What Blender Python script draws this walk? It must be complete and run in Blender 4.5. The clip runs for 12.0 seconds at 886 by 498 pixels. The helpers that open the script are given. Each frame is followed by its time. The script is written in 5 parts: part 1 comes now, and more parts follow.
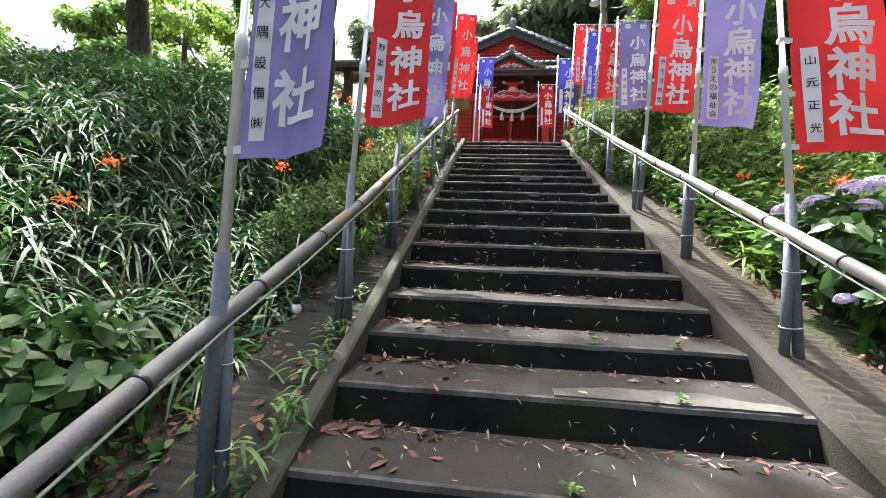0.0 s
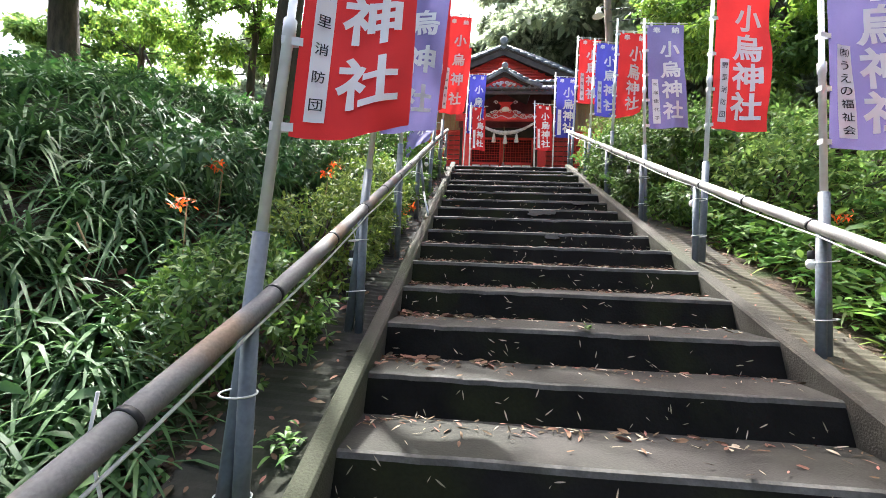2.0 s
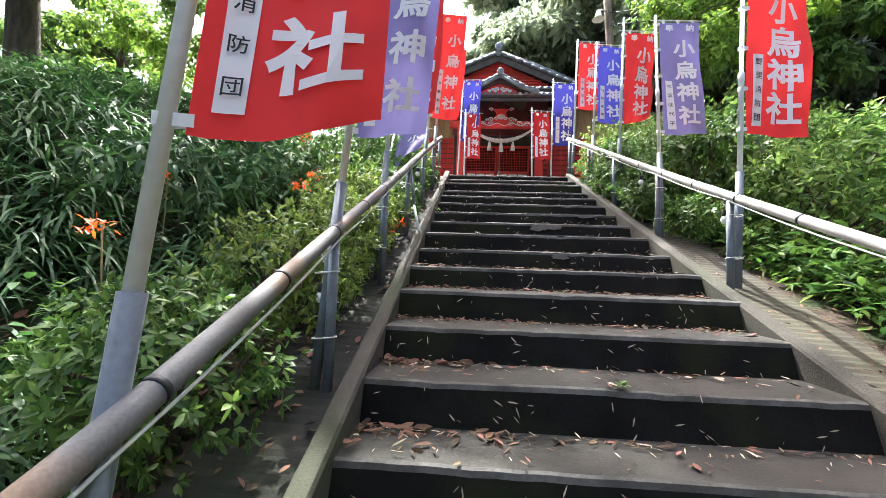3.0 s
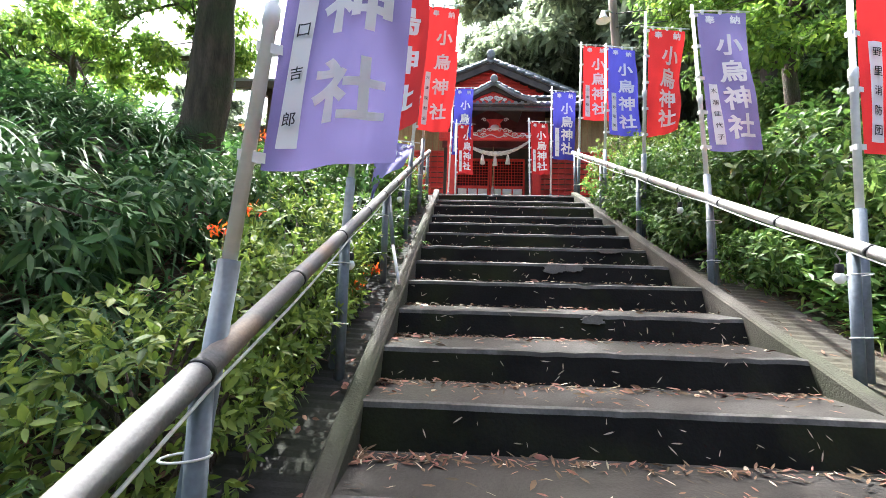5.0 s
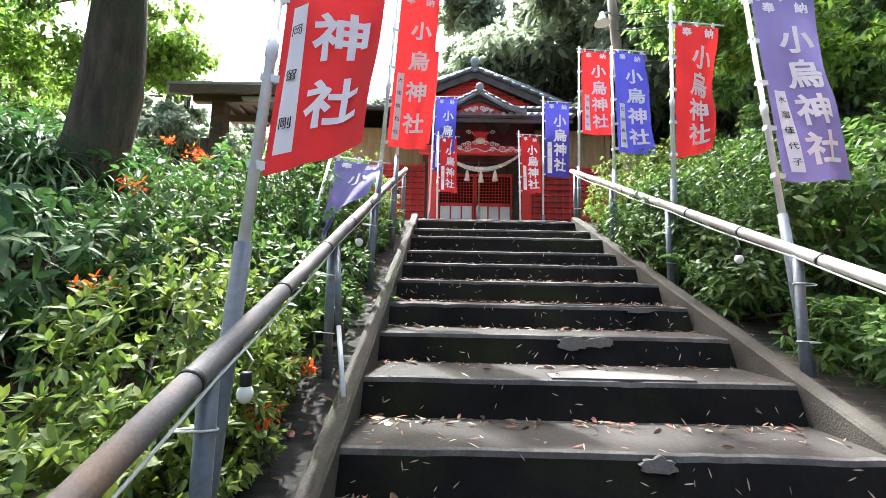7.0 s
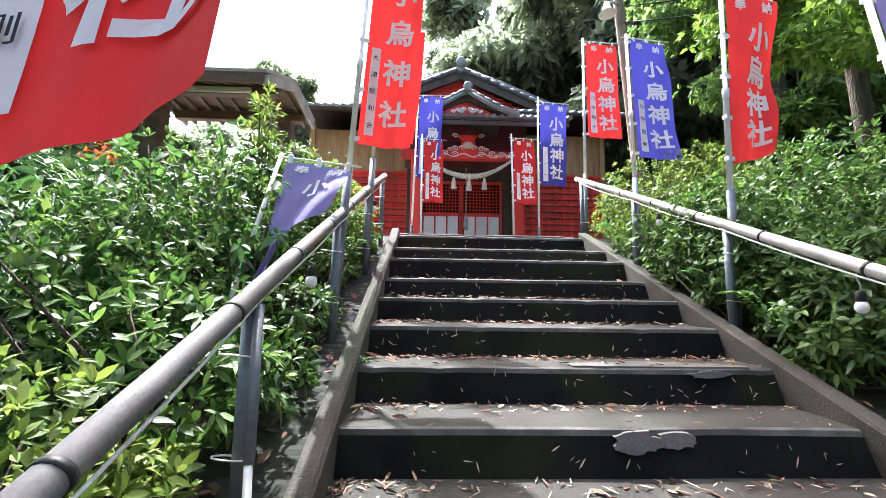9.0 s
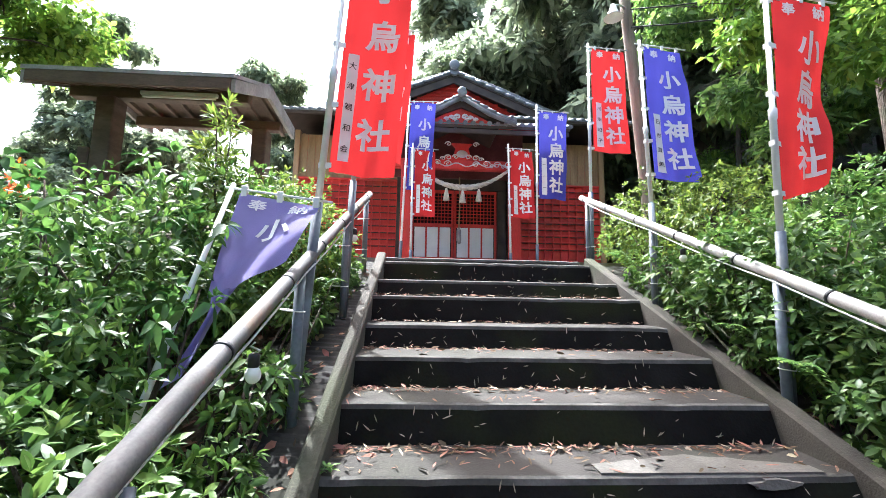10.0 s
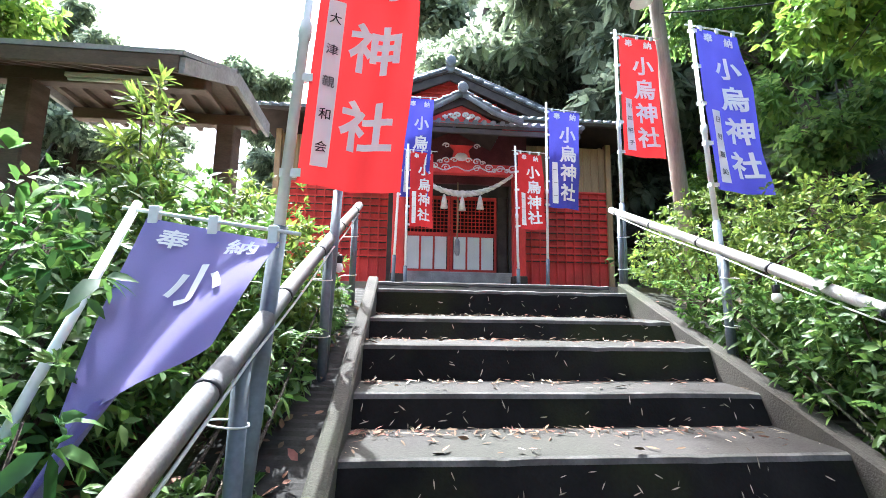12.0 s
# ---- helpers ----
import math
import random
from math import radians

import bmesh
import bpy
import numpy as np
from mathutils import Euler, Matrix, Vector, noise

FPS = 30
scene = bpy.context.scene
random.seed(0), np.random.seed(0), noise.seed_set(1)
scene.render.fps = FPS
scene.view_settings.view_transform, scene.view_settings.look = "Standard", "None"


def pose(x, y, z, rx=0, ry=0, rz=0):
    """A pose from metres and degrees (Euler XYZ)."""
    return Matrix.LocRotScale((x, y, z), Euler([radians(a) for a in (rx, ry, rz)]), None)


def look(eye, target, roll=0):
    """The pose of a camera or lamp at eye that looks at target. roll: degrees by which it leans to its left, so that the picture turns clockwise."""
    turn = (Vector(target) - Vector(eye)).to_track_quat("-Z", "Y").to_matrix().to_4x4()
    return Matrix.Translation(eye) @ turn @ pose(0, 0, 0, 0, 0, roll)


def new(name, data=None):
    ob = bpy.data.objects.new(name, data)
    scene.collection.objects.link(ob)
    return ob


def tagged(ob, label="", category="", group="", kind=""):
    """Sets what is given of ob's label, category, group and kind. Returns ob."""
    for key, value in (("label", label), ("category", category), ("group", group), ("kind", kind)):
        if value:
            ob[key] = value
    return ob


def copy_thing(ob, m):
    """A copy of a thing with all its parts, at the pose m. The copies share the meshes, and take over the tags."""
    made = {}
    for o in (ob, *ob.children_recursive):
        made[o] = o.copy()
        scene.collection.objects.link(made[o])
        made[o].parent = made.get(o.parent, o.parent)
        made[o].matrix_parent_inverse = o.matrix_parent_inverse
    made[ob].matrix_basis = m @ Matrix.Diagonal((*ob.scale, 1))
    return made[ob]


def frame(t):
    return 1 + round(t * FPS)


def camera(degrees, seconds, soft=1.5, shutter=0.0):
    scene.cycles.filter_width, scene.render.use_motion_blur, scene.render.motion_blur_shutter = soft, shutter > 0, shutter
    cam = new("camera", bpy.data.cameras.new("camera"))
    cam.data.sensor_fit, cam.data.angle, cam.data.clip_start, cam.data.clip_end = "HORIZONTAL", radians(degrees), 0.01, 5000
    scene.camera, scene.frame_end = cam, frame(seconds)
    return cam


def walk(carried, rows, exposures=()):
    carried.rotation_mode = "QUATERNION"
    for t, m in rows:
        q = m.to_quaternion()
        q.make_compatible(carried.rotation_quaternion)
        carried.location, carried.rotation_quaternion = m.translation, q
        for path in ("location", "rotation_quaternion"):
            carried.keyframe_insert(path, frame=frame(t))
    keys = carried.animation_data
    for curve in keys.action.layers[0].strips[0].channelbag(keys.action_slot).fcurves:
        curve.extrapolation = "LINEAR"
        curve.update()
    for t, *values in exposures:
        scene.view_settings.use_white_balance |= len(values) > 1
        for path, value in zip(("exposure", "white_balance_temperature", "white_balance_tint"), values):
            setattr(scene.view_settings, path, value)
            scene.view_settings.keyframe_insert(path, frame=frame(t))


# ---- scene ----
cam = camera(93.8, 12.0, soft=0.45)
PATH = [
    (0, (0.703, -1.888, 0.667), (0.462, 0.097, 0.64), 2.1),
    (0.5, (0.605, -1.554, 0.769), (0.387, 0.434, 0.773), 2.0),
    (1, (0.581, -1.22, 0.831), (0.381, 0.77, 0.857), 2.1),
    (1.5, (0.545, -0.897, 0.868), (0.36, 1.093, 0.922), 2.2),
    (2, (0.485, -0.617, 0.999), (0.316, 1.374, 1.078), 2.2),
    (2.5, (0.482, -0.344, 1.093), (0.323, 1.648, 1.191), 2.1),
    (3, (0.448, -0.124, 1.134), (0.306, 1.868, 1.254), 2.0),
    (5, (0.382, 0.809, 1.506), (0.287, 2.8, 1.674), 1.5),
    (5.5, (0.352, 1.049, 1.65), (0.273, 3.039, 1.832), 1.2),
    (6, (0.357, 1.288, 1.695), (0.295, 3.278, 1.887), 1.1),
    (6.5, (0.382, 1.506, 1.813), (0.341, 3.495, 2.017), 1.0),
    (7, (0.379, 1.768, 1.926), (0.364, 3.756, 2.143), 1.1),
    (7.5, (0.387, 1.968, 1.985), (0.394, 3.955, 2.213), 1.0),
    (9.5, (0.309, 2.845, 2.348), (0.402, 4.826, 2.603), 0.9),
    (10, (0.338, 3.059, 2.507), (0.45, 5.039, 2.763), 1.0),
    (10.5, (0.323, 3.232, 2.496), (0.457, 5.211, 2.75), 0.9),
    (11, (0.24, 3.446, 2.654), (0.39, 5.423, 2.911), 1.1),
    (11.5, (0.221, 3.575, 2.671), (0.376, 5.552, 2.933), 0.9),
    (12, (0.229, 3.812, 2.778), (0.397, 5.787, 3.047), 1.0),
]
walk(cam, [(t, look(eye, target, roll)) for t, eye, target, roll in PATH], exposures=[(0, 2.35, 6150, 10), (2.5, 2.55, 6100, 10), (6, 2.7, 5950, 9), (9.5, 2.6, 5800, 10), (12, 2.87, 5550, 8)])

# ---- world, sun, exposure ----
world = bpy.data.worlds.new("world")
scene.world = world
world.use_nodes = True
SUN_EL, SUN_AZ = radians(60), radians(-24)      # azimuth from +y towards +x
wn, wl = world.node_tree.nodes, world.node_tree.links
sky = wn.new("ShaderNodeTexSky")
sky.sky_type = "NISHITA"
sky.sun_disc = False
sky.sun_elevation, sky.sun_rotation = SUN_EL, SUN_AZ
sky.dust_density, sky.air_density = 8.0, 1.0
wl.new(sky.outputs[0], wn["Background"].inputs[0])
wn["Background"].inputs[1].default_value = 0.15
sun_dir = Vector((math.sin(SUN_AZ) * math.cos(SUN_EL), math.cos(SUN_AZ) * math.cos(SUN_EL), math.sin(SUN_EL)))
sun = new("sun", bpy.data.lights.new("sun", "SUN"))
sun.data.energy, sun.data.angle, sun.data.color = 3.6, radians(1.0), (1.0, 0.965, 0.90)
sun.matrix_world = look(sun_dir * 60, (0, 0, 0))


# ---- materials ----
def mat(name, colour, rough=0.7, metal=0.0, var=0.25, scale=6.0, fine=60.0, bump=0.2, dist=0.004, second=None, second_amt=0.5,
        translucent=0.0, stretch=(1, 1, 1), spec=0.4, rand=0.0, island=0.0):
    """A surface with stains at a coarse scale, grain at a fine one, and relief."""
    m = bpy.data.materials.new(name)
    m.use_nodes = True
    n, l = m.node_tree.nodes, m.node_tree.links
    b = n["Principled BSDF"]
    tc = n.new("ShaderNodeTexCoord")
    mp = n.new("ShaderNodeMapping")
    mp.inputs["Scale"].default_value = stretch
    l.new(tc.outputs["Object"], mp.inputs[0])
    big = n.new("ShaderNodeTexNoise")
    big.inputs["Scale"].default_value, big.inputs["Detail"].default_value = scale, 5
    small = n.new("ShaderNodeTexNoise")
    small.inputs["Scale"].default_value, small.inputs["Detail"].default_value = fine, 3
    l.new(mp.outputs[0], big.inputs["Vector"])
    l.new(mp.outputs[0], small.inputs["Vector"])
    ramp = n.new("ShaderNodeValToRGB")
    c0 = tuple(max(0.0, c * (1 - var)) for c in colour) + (1,)
    c1 = tuple(min(1.0, c * (1 + var)) for c in colour) + (1,)
    ramp.color_ramp.elements[0].position, ramp.color_ramp.elements[1].position = 0.3, 0.7
    ramp.color_ramp.elements[0].color, ramp.color_ramp.elements[1].color = c0, c1
    l.new(big.outputs["Fac"], ramp.inputs[0])
    out = ramp.outputs[0]
    if second:
        patch = n.new("ShaderNodeTexNoise")
        patch.inputs["Scale"].default_value, patch.inputs["Detail"].default_value = scale * 0.37, 8
        l.new(tc.outputs["Object"], patch.inputs["Vector"])
        pr = n.new("ShaderNodeValToRGB")
        pr.color_ramp.elements[0].position, pr.color_ramp.elements[1].position = 0.62 - 0.3 * second_amt, 0.72 - 0.2 * second_amt
        l.new(patch.outputs["Fac"], pr.inputs[0])
        mx = n.new("ShaderNodeMixRGB")
        mx.inputs[2].default_value = (*second, 1)
        l.new(pr.outputs[0], mx.inputs[0])
        l.new(out, mx.inputs[1])
        out = mx.outputs[0]
    g = n.new("ShaderNodeMixRGB")
    g.blend_type = "OVERLAY"
    g.inputs[0].default_value = 0.35
    l.new(out, g.inputs[1])
    l.new(small.outputs["Fac"], g.inputs[2])
    out = g.outputs[0]
    if rand or island:
        src = n.new("ShaderNodeObjectInfo").outputs["Random"] if rand else n.new("ShaderNodeNewGeometry").outputs["Random Per Island"]
        amt = rand or island
        mr = n.new("ShaderNodeMapRange")
        mr.inputs[3].default_value, mr.inputs[4].default_value = 1 - amt, 1 + amt
        l.new(src, mr.inputs[0])
        hs = n.new("ShaderNodeHueSaturation")
        l.new(mr.outputs[0], hs.inputs["Value"])
        mh = n.new("ShaderNodeMapRange")
        mh.inputs[3].default_value, mh.inputs[4].default_value = 0.5 + 0.05 * amt, 0.5 - 0.05 * amt
        l.new(src, mh.inputs[0])
        l.new(mh.outputs[0], hs.inputs["Hue"])
        l.new(out, hs.inputs["Color"])
        out = hs.outputs[0]
    l.new(out, b.inputs["Base Color"])
    b.inputs["Roughness"].default_value, b.inputs["Metallic"].default_value = rough, metal
    b.inputs["Specular IOR Level"].default_value = spec
    if bump:
        bp = n.new("ShaderNodeBump")
        bp.inputs["Strength"].default_value, bp.inputs["Distance"].default_value = bump, dist
        l.new(small.outputs["Fac"], bp.inputs["Height"])
        l.new(bp.outputs[0], b.inputs["Normal"])
    if translucent:
        tr = n.new("ShaderNodeBsdfTranslucent")
        l.new(out, tr.inputs[0])
        ms = n.new("ShaderNodeMixShader")
        ms.inputs[0].default_value = translucent
        l.new(b.outputs[0], ms.inputs[1])
        l.new(tr.outputs[0], ms.inputs[2])
        l.new(ms.outputs[0], n["Material Output"].inputs[0])
    return m


M = {}
M["concrete"] = mat("stair_concrete", (0.026, 0.0225, 0.019), 0.9, var=0.35, scale=3.0, fine=90, bump=0.5, dist=0.004, second=(0.028, 0.027, 0.02), second_amt=0.45)
# same concrete as the treads, with the risers' backlit shade put into the colour
M["riser"] = mat("shaded_riser", (0.0067, 0.0063, 0.0056), 0.95, var=0.5, scale=4.0, fine=70, bump=0.4, second=(0.013, 0.015, 0.006), second_amt=0.4, spec=0.15)
M["side"] = mat("side_concrete", (0.0476, 0.0425, 0.0340), 0.92, var=0.35, scale=3.5, fine=110, bump=0.7, dist=0.005, second=(0.045, 0.048, 0.028), second_amt=0.5)
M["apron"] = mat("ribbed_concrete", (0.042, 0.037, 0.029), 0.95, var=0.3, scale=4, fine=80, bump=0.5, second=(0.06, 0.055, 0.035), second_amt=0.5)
# much darker than the ribbed concrete
M["dark_slope"] = mat("darker_slope", (0.0156, 0.0138, 0.0114), 0.9, var=0.4, scale=4, fine=80, bump=0.5, second=(0.018, 0.02, 0.01), second_amt=0.5)
# worn edge, lightened further for the glint along each nosing
M["worn"] = mat("worn_glint_nosing", (0.092, 0.087, 0.078), 0.9, var=0.4, scale=9, fine=80, bump=0.4, second=(0.05, 0.047, 0.04), second_amt=0.5)
M["patch"] = mat("pale_patch", (0.092, 0.086, 0.076), 0.9, var=0.2, scale=9, fine=80, bump=0.5)
M["soil"] = mat("leafy_soil", (0.06, 0.042, 0.028), 1.0, var=0.5, scale=6, fine=40, bump=0.9, dist=0.02, second=(0.03, 0.045, 0.012), second_amt=0.5)
M["gravel"] = mat("court_gravel", (0.28, 0.26, 0.23), 1.0, var=0.3, scale=5, fine=120, bump=0.8, dist=0.01)
M["pipe"] = mat("galvanised_pipe", (0.15, 0.145, 0.142), 0.7, 0.0, var=0.2, scale=7, fine=140, bump=0.15, second=(0.23, 0.16, 0.11), second_amt=0.25)
M["pale_pipe"] = mat("pale_painted_pipe", (0.40, 0.385, 0.36), 0.55, 0.1, var=0.15, scale=7, fine=140, bump=0.15, second=(0.33, 0.27, 0.20), second_amt=0.2)
M["tape"] = mat("black_tape", (0.015, 0.015, 0.017), 0.5, var=0.2)
M["pvc"] = mat("grey_pvc", (0.115, 0.135, 0.16), 0.45, var=0.15, scale=9, fine=60, bump=0.05, second=(0.10, 0.11, 0.11), second_amt=0.2)
M["pole"] = mat("white_pole", (0.72, 0.73, 0.72), 0.4, var=0.06, scale=9, fine=40, bump=0.03)
M["tie"] = mat("white_tie", (0.75, 0.75, 0.73), 0.6, var=0.08)
M["red_cloth"] = mat("red_cloth", (0.66, 0.035, 0.035), 0.75, var=0.08, scale=5, fine=700, bump=0.1, dist=0.001, translucent=0.20, spec=0.2)
M["violet_cloth"] = mat("violet_cloth", (0.225, 0.195, 0.43), 0.75, var=0.08, scale=5, fine=700, bump=0.1, dist=0.001, translucent=0.20, spec=0.2)
M["blue_cloth"] = mat("blue_cloth", (0.075, 0.075, 0.45), 0.75, var=0.08, scale=5, fine=700, bump=0.1, dist=0.001, translucent=0.20, spec=0.2)
M["white_print"] = mat("white_print", (0.82, 0.81, 0.80), 0.75, var=0.04, scale=5, fine=700, bump=0.05, dist=0.001, spec=0.2, translucent=0.15)
M["black_print"] = mat("black_print", (0.02, 0.02, 0.022), 0.8, var=0.1)
M["red_paint"] = mat("red_painted_wood", (0.60, 0.045, 0.035), 0.6, var=0.22, scale=3, fine=50, bump=0.25, stretch=(1, 1, 0.3), second=(0.42, 0.05, 0.035), second_amt=0.3)
# a much darker red than the painted walls
M["maroon"] = mat("darker_maroon_boards", (0.13, 0.035, 0.032), 0.75, var=0.3, scale=4, fine=50, bump=0.2)
M["brown_wood"] = mat("brown_boards", (0.33, 0.21, 0.11), 0.75, var=0.25, scale=3, fine=40, bump=0.3, stretch=(3, 3, 0.4))
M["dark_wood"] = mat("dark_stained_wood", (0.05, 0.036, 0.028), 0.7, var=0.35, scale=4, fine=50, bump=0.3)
M["pav_wood"] = mat("brown_pavilion_timber", (0.115, 0.08, 0.06), 0.75, var=0.35, scale=3, fine=40, bump=0.3, stretch=(1, 1, 3))
M["pole_wood"] = mat("weathered_pole_wood", (0.20, 0.16, 0.125), 0.85, var=0.35, scale=4, fine=40, bump=0.5, stretch=(4, 4, 0.4))
M["grey_wood"] = mat("weathered_grey_wood", (0.30, 0.29, 0.28), 0.85, var=0.3, scale=4, fine=50, bump=0.3)
M["tile"] = mat("grey_roof_tile", (0.16, 0.17, 0.18), 0.5, var=0.3, scale=6, fine=60, bump=0.2, island=0.25)
M["white_panel"] = mat("white_panel", (0.74, 0.74, 0.72), 0.6, var=0.06, scale=3, fine=60, bump=0.05)
M["carving"] = mat("white_painted_carving", (0.74, 0.70, 0.66), 0.7, var=0.12, scale=12, fine=70, bump=0.2)
M["rope"] = mat("straw_rope", (0.62, 0.58, 0.48), 0.9, var=0.2, scale=15, fine=120, bump=0.5)
M["interior"] = mat("unlit_interior_black", (0.02, 0.018, 0.018), 0.9, var=0.3)
M["bark"] = mat("dark_bark", (0.075, 0.055, 0.042), 0.95, var=0.45, scale=5, fine=30, bump=1.0, dist=0.03, stretch=(3, 3, 0.6), second=(0.05, 0.06, 0.03), second_amt=0.4)
M["bulb"] = mat("white_bulb", (0.85, 0.85, 0.83), 0.25, var=0.03)
M["cable"] = mat("pale_cable", (0.62, 0.61, 0.58), 0.6, var=0.1)
M["steel"] = mat("dull_steel", (0.42, 0.43, 0.43), 0.4, 0.7, var=0.15)
M["stone"] = mat("base_stone", (0.30, 0.29, 0.27), 0.9, var=0.25, scale=5, fine=60, bump=0.5)


def leafmat(name, colour, rough=0.45, tr=0.4, island=0.45, var=0.2):
    return mat(name, colour, rough, var=var, scale=2.5, fine=35, bump=0.1, dist=0.003, translucent=tr, spec=0.5, island=island)


M["strap"] = leafmat("strap_leaf", (0.06, 0.135, 0.038), 0.6, 0.3)
M["shrub"] = leafmat("shrub_leaf", (0.09, 0.17, 0.034), 0.5, 0.4)
M["azalea"] = leafmat("azalea_leaf", (0.155, 0.225, 0.04), 0.55, 0.45)
M["broad"] = leafmat("broad_leaf", (0.068, 0.158, 0.036), 0.48, 0.4)
M["fern"] = leafmat("fern_leaf", (0.115, 0.23, 0.045), 0.5, 0.4)
M["crown"] = leafmat("tree_leaf", (0.15, 0.25, 0.06), 0.5, 0.6)
M["maple"] = leafmat("pale_tree_leaf", (0.18, 0.30, 0.045), 0.5, 0.5)
# paler than living leaves: distance haze is put into this colour
M["wood_far"] = leafmat("hazy_forest_leaf", (0.29, 0.34, 0.22), 0.7, 0.7)
M["dead"] = mat("fallen_leaf", (0.13, 0.072, 0.04), 0.85, var=0.3, scale=8, fine=60, island=0.75, bump=0.2)
M["pale_dead"] = mat("pale_fallen_leaf", (0.36, 0.30, 0.21), 0.85, var=0.3, scale=8, fine=60, island=0.5, bump=0.2)
M["orange"] = mat("orange_petal", (0.85, 0.14, 0.02), 0.5, var=0.15, translucent=0.4, island=0.25)
M["mauve"] = mat("mauve_petal", (0.62, 0.55, 0.72), 0.6, var=0.12, translucent=0.35, island=0.25)
M["stem"] = mat("dry_stem", (0.28, 0.20, 0.10), 0.8, var=0.2)


# ---- mesh helpers ----
def box(bm, x0, x1, y0, y1, z0, z1, bevel=0.0):
    r = bmesh.ops.create_cube(bm, size=1.0, matrix=Matrix.Translation(((x0 + x1) / 2, (y0 + y1) / 2, (z0 + z1) / 2)) @ Matrix.Diagonal((x1 - x0, y1 - y0, z1 - z0, 1)))
    if bevel:
        es = {e for v in r["verts"] for e in v.link_edges}
        bmesh.ops.bevel(bm, geom=list(es), offset=bevel, segments=1, affect="EDGES")
    return bm


def tube(bm, pts, radii, sides=10, caps=True):
    """A round bar along a line of points."""
    pts = [Vector(p) for p in pts]
    if not hasattr(radii, "__len__"):
        radii = [radii] * len(pts)
    rings = []
    up = Vector((0.13, 0.07, 1)).normalized()
    for i, p in enumerate(pts):
        d = (pts[min(i + 1, len(pts) - 1)] - pts[max(i - 1, 0)]).normalized()
        a = d.cross(up)
        if a.length < 0.2:
            a = d.cross(Vector((1, 0.1, 0)))
        a.normalize()
        b = d.cross(a)
        rings.append([bm.verts.new(p + radii[i] * (math.cos(t) * a + math.sin(t) * b)) for t in (2 * math.pi * k / sides for k in range(sides))])
    for r0, r1 in zip(rings, rings[1:]):
        for k in range(sides):
            bm.faces.new((r0[k], r0[(k + 1) % sides], r1[(k + 1) % sides], r1[k])).smooth = True
    if caps:
        bm.faces.new(rings[0][::-1])
        bm.faces.new(rings[-1])
    return bm


def prism(bm, poly, axis, a, b):
    """A polygon in two coordinates, drawn out along the third axis from a to b."""
    def at(p, v):
        q = list(p)
        q.insert(axis, v)
        return bm.verts.new(q)
    lo, hi = [at(p, a) for p in poly], [at(p, b) for p in poly]
    n = len(poly)
    bm.faces.new(lo[::-1])
    bm.faces.new(hi)
    for i in range(n):
        bm.faces.new((lo[i], lo[(i + 1) % n], hi[(i + 1) % n], hi[i]))
    return bm


def finish(bm, name, material):
    bmesh.ops.recalc_face_normals(bm, faces=bm.faces[:])
    me = bpy.data.meshes.new(name)
    bm.to_mesh(me)
    bm.free()
    for m in material if isinstance(material, (list, tuple)) else [material]:
        me.materials.append(m)
    return me


def part(name, bm, material, parent, label=""):
    ob = new(name, finish(bm, name, material))
    ob.parent = parent
    return tagged(ob, label) if label else ob


def share(name, me, parent, m=None):
    ob = new(name, me)
    ob.parent = parent
    if m is not None:
        ob.matrix_basis = m
    return ob


def thing(name, label, category, m=None, group="", kind=""):
    ob = new(name)
    ob.empty_display_size = 0.2
    if m is not None:
        ob.matrix_basis = m
    return tagged(ob, label, category, group, kind)


def solo(name, bm, material, label, category, group="", kind=""):
    return tagged(new(name, finish(bm, name, material)), label, category, group, kind)


rng = random.Random(7)
nrg = np.random.default_rng(11)

# ---- the ground ----
STEP_Y = [-1.33, -0.90, -0.475, 0.0, 0.478, 0.892, 1.31, 1.695, 2.113, 2.52, 2.923, 3.398, 3.815, 4.275, 4.682, 5.069, 5.456, 5.876, 6.230, 6.590, 7.16]
STEP_Z = [-0.507, -0.338, -0.169, 0.0, 0.141, 0.311, 0.488, 0.672, 0.85, 1.03, 1.19, 1.35, 1.53, 1.70, 1.866, 2.04, 2.205, 2.36, 2.555, 2.695, 2.905]
TOP = 2.965
LOW = -0.68


def incline(y):
    """The height of the line of the nosings."""
    return float(np.interp(y, [-1.75] + STEP_Y + [7.3], [LOW] + STEP_Z + [TOP]))


def nosing_line(y):
    """The smoothed height of the nosings, which the side walls follow."""
    return ((-0.00041 * y + 0.00625) * y + 0.3841) * y - 0.006


def smooth(a, b, v):
    v = min(1.0, max(0.0, (v - a) / (b - a)))
    return v * v * (3 - 2 * v)


def ground_z(x, y):
    base = incline(y)
    z = base - 0.10
    if -0.2 < x < 2.3:
        return (base - 0.35 if y < 7.7 else TOP - 0.05) if y > -1.8 else LOW - 0.12
    if x <= -0.2:
        d = -0.2 - x
        bank = 1.35 * smooth(0.35, 3.2, d) + 0.18 * max(0.0, d - 3.2)
        bank *= 1 - 0.75 * smooth(4.5, 8.0, y)
        z += bank
    else:
        d = x - 2.3
        bank = 0.75 * smooth(0.5, 3.0, d) + 0.22 * max(0.0, d - 3)
        bank *= 1 - 0.6 * smooth(5.5, 9.0, y) * (1 - smooth(3, 8, d))
        z += bank
    if y > 7.25 and -5.5 < x < 5.2 and y < 19:
        w = smooth(7.0, 8.5, y)
        z = z * (1 - w) + TOP * w
    z += 9.0 * smooth(19, 45, y) + 5.0 * smooth(8, 26, x) + 2.0 * smooth(9, 30, -x)
    z += 0.06 * noise.noise(Vector((x * 0.9, y * 0.9, 0)))
    return z


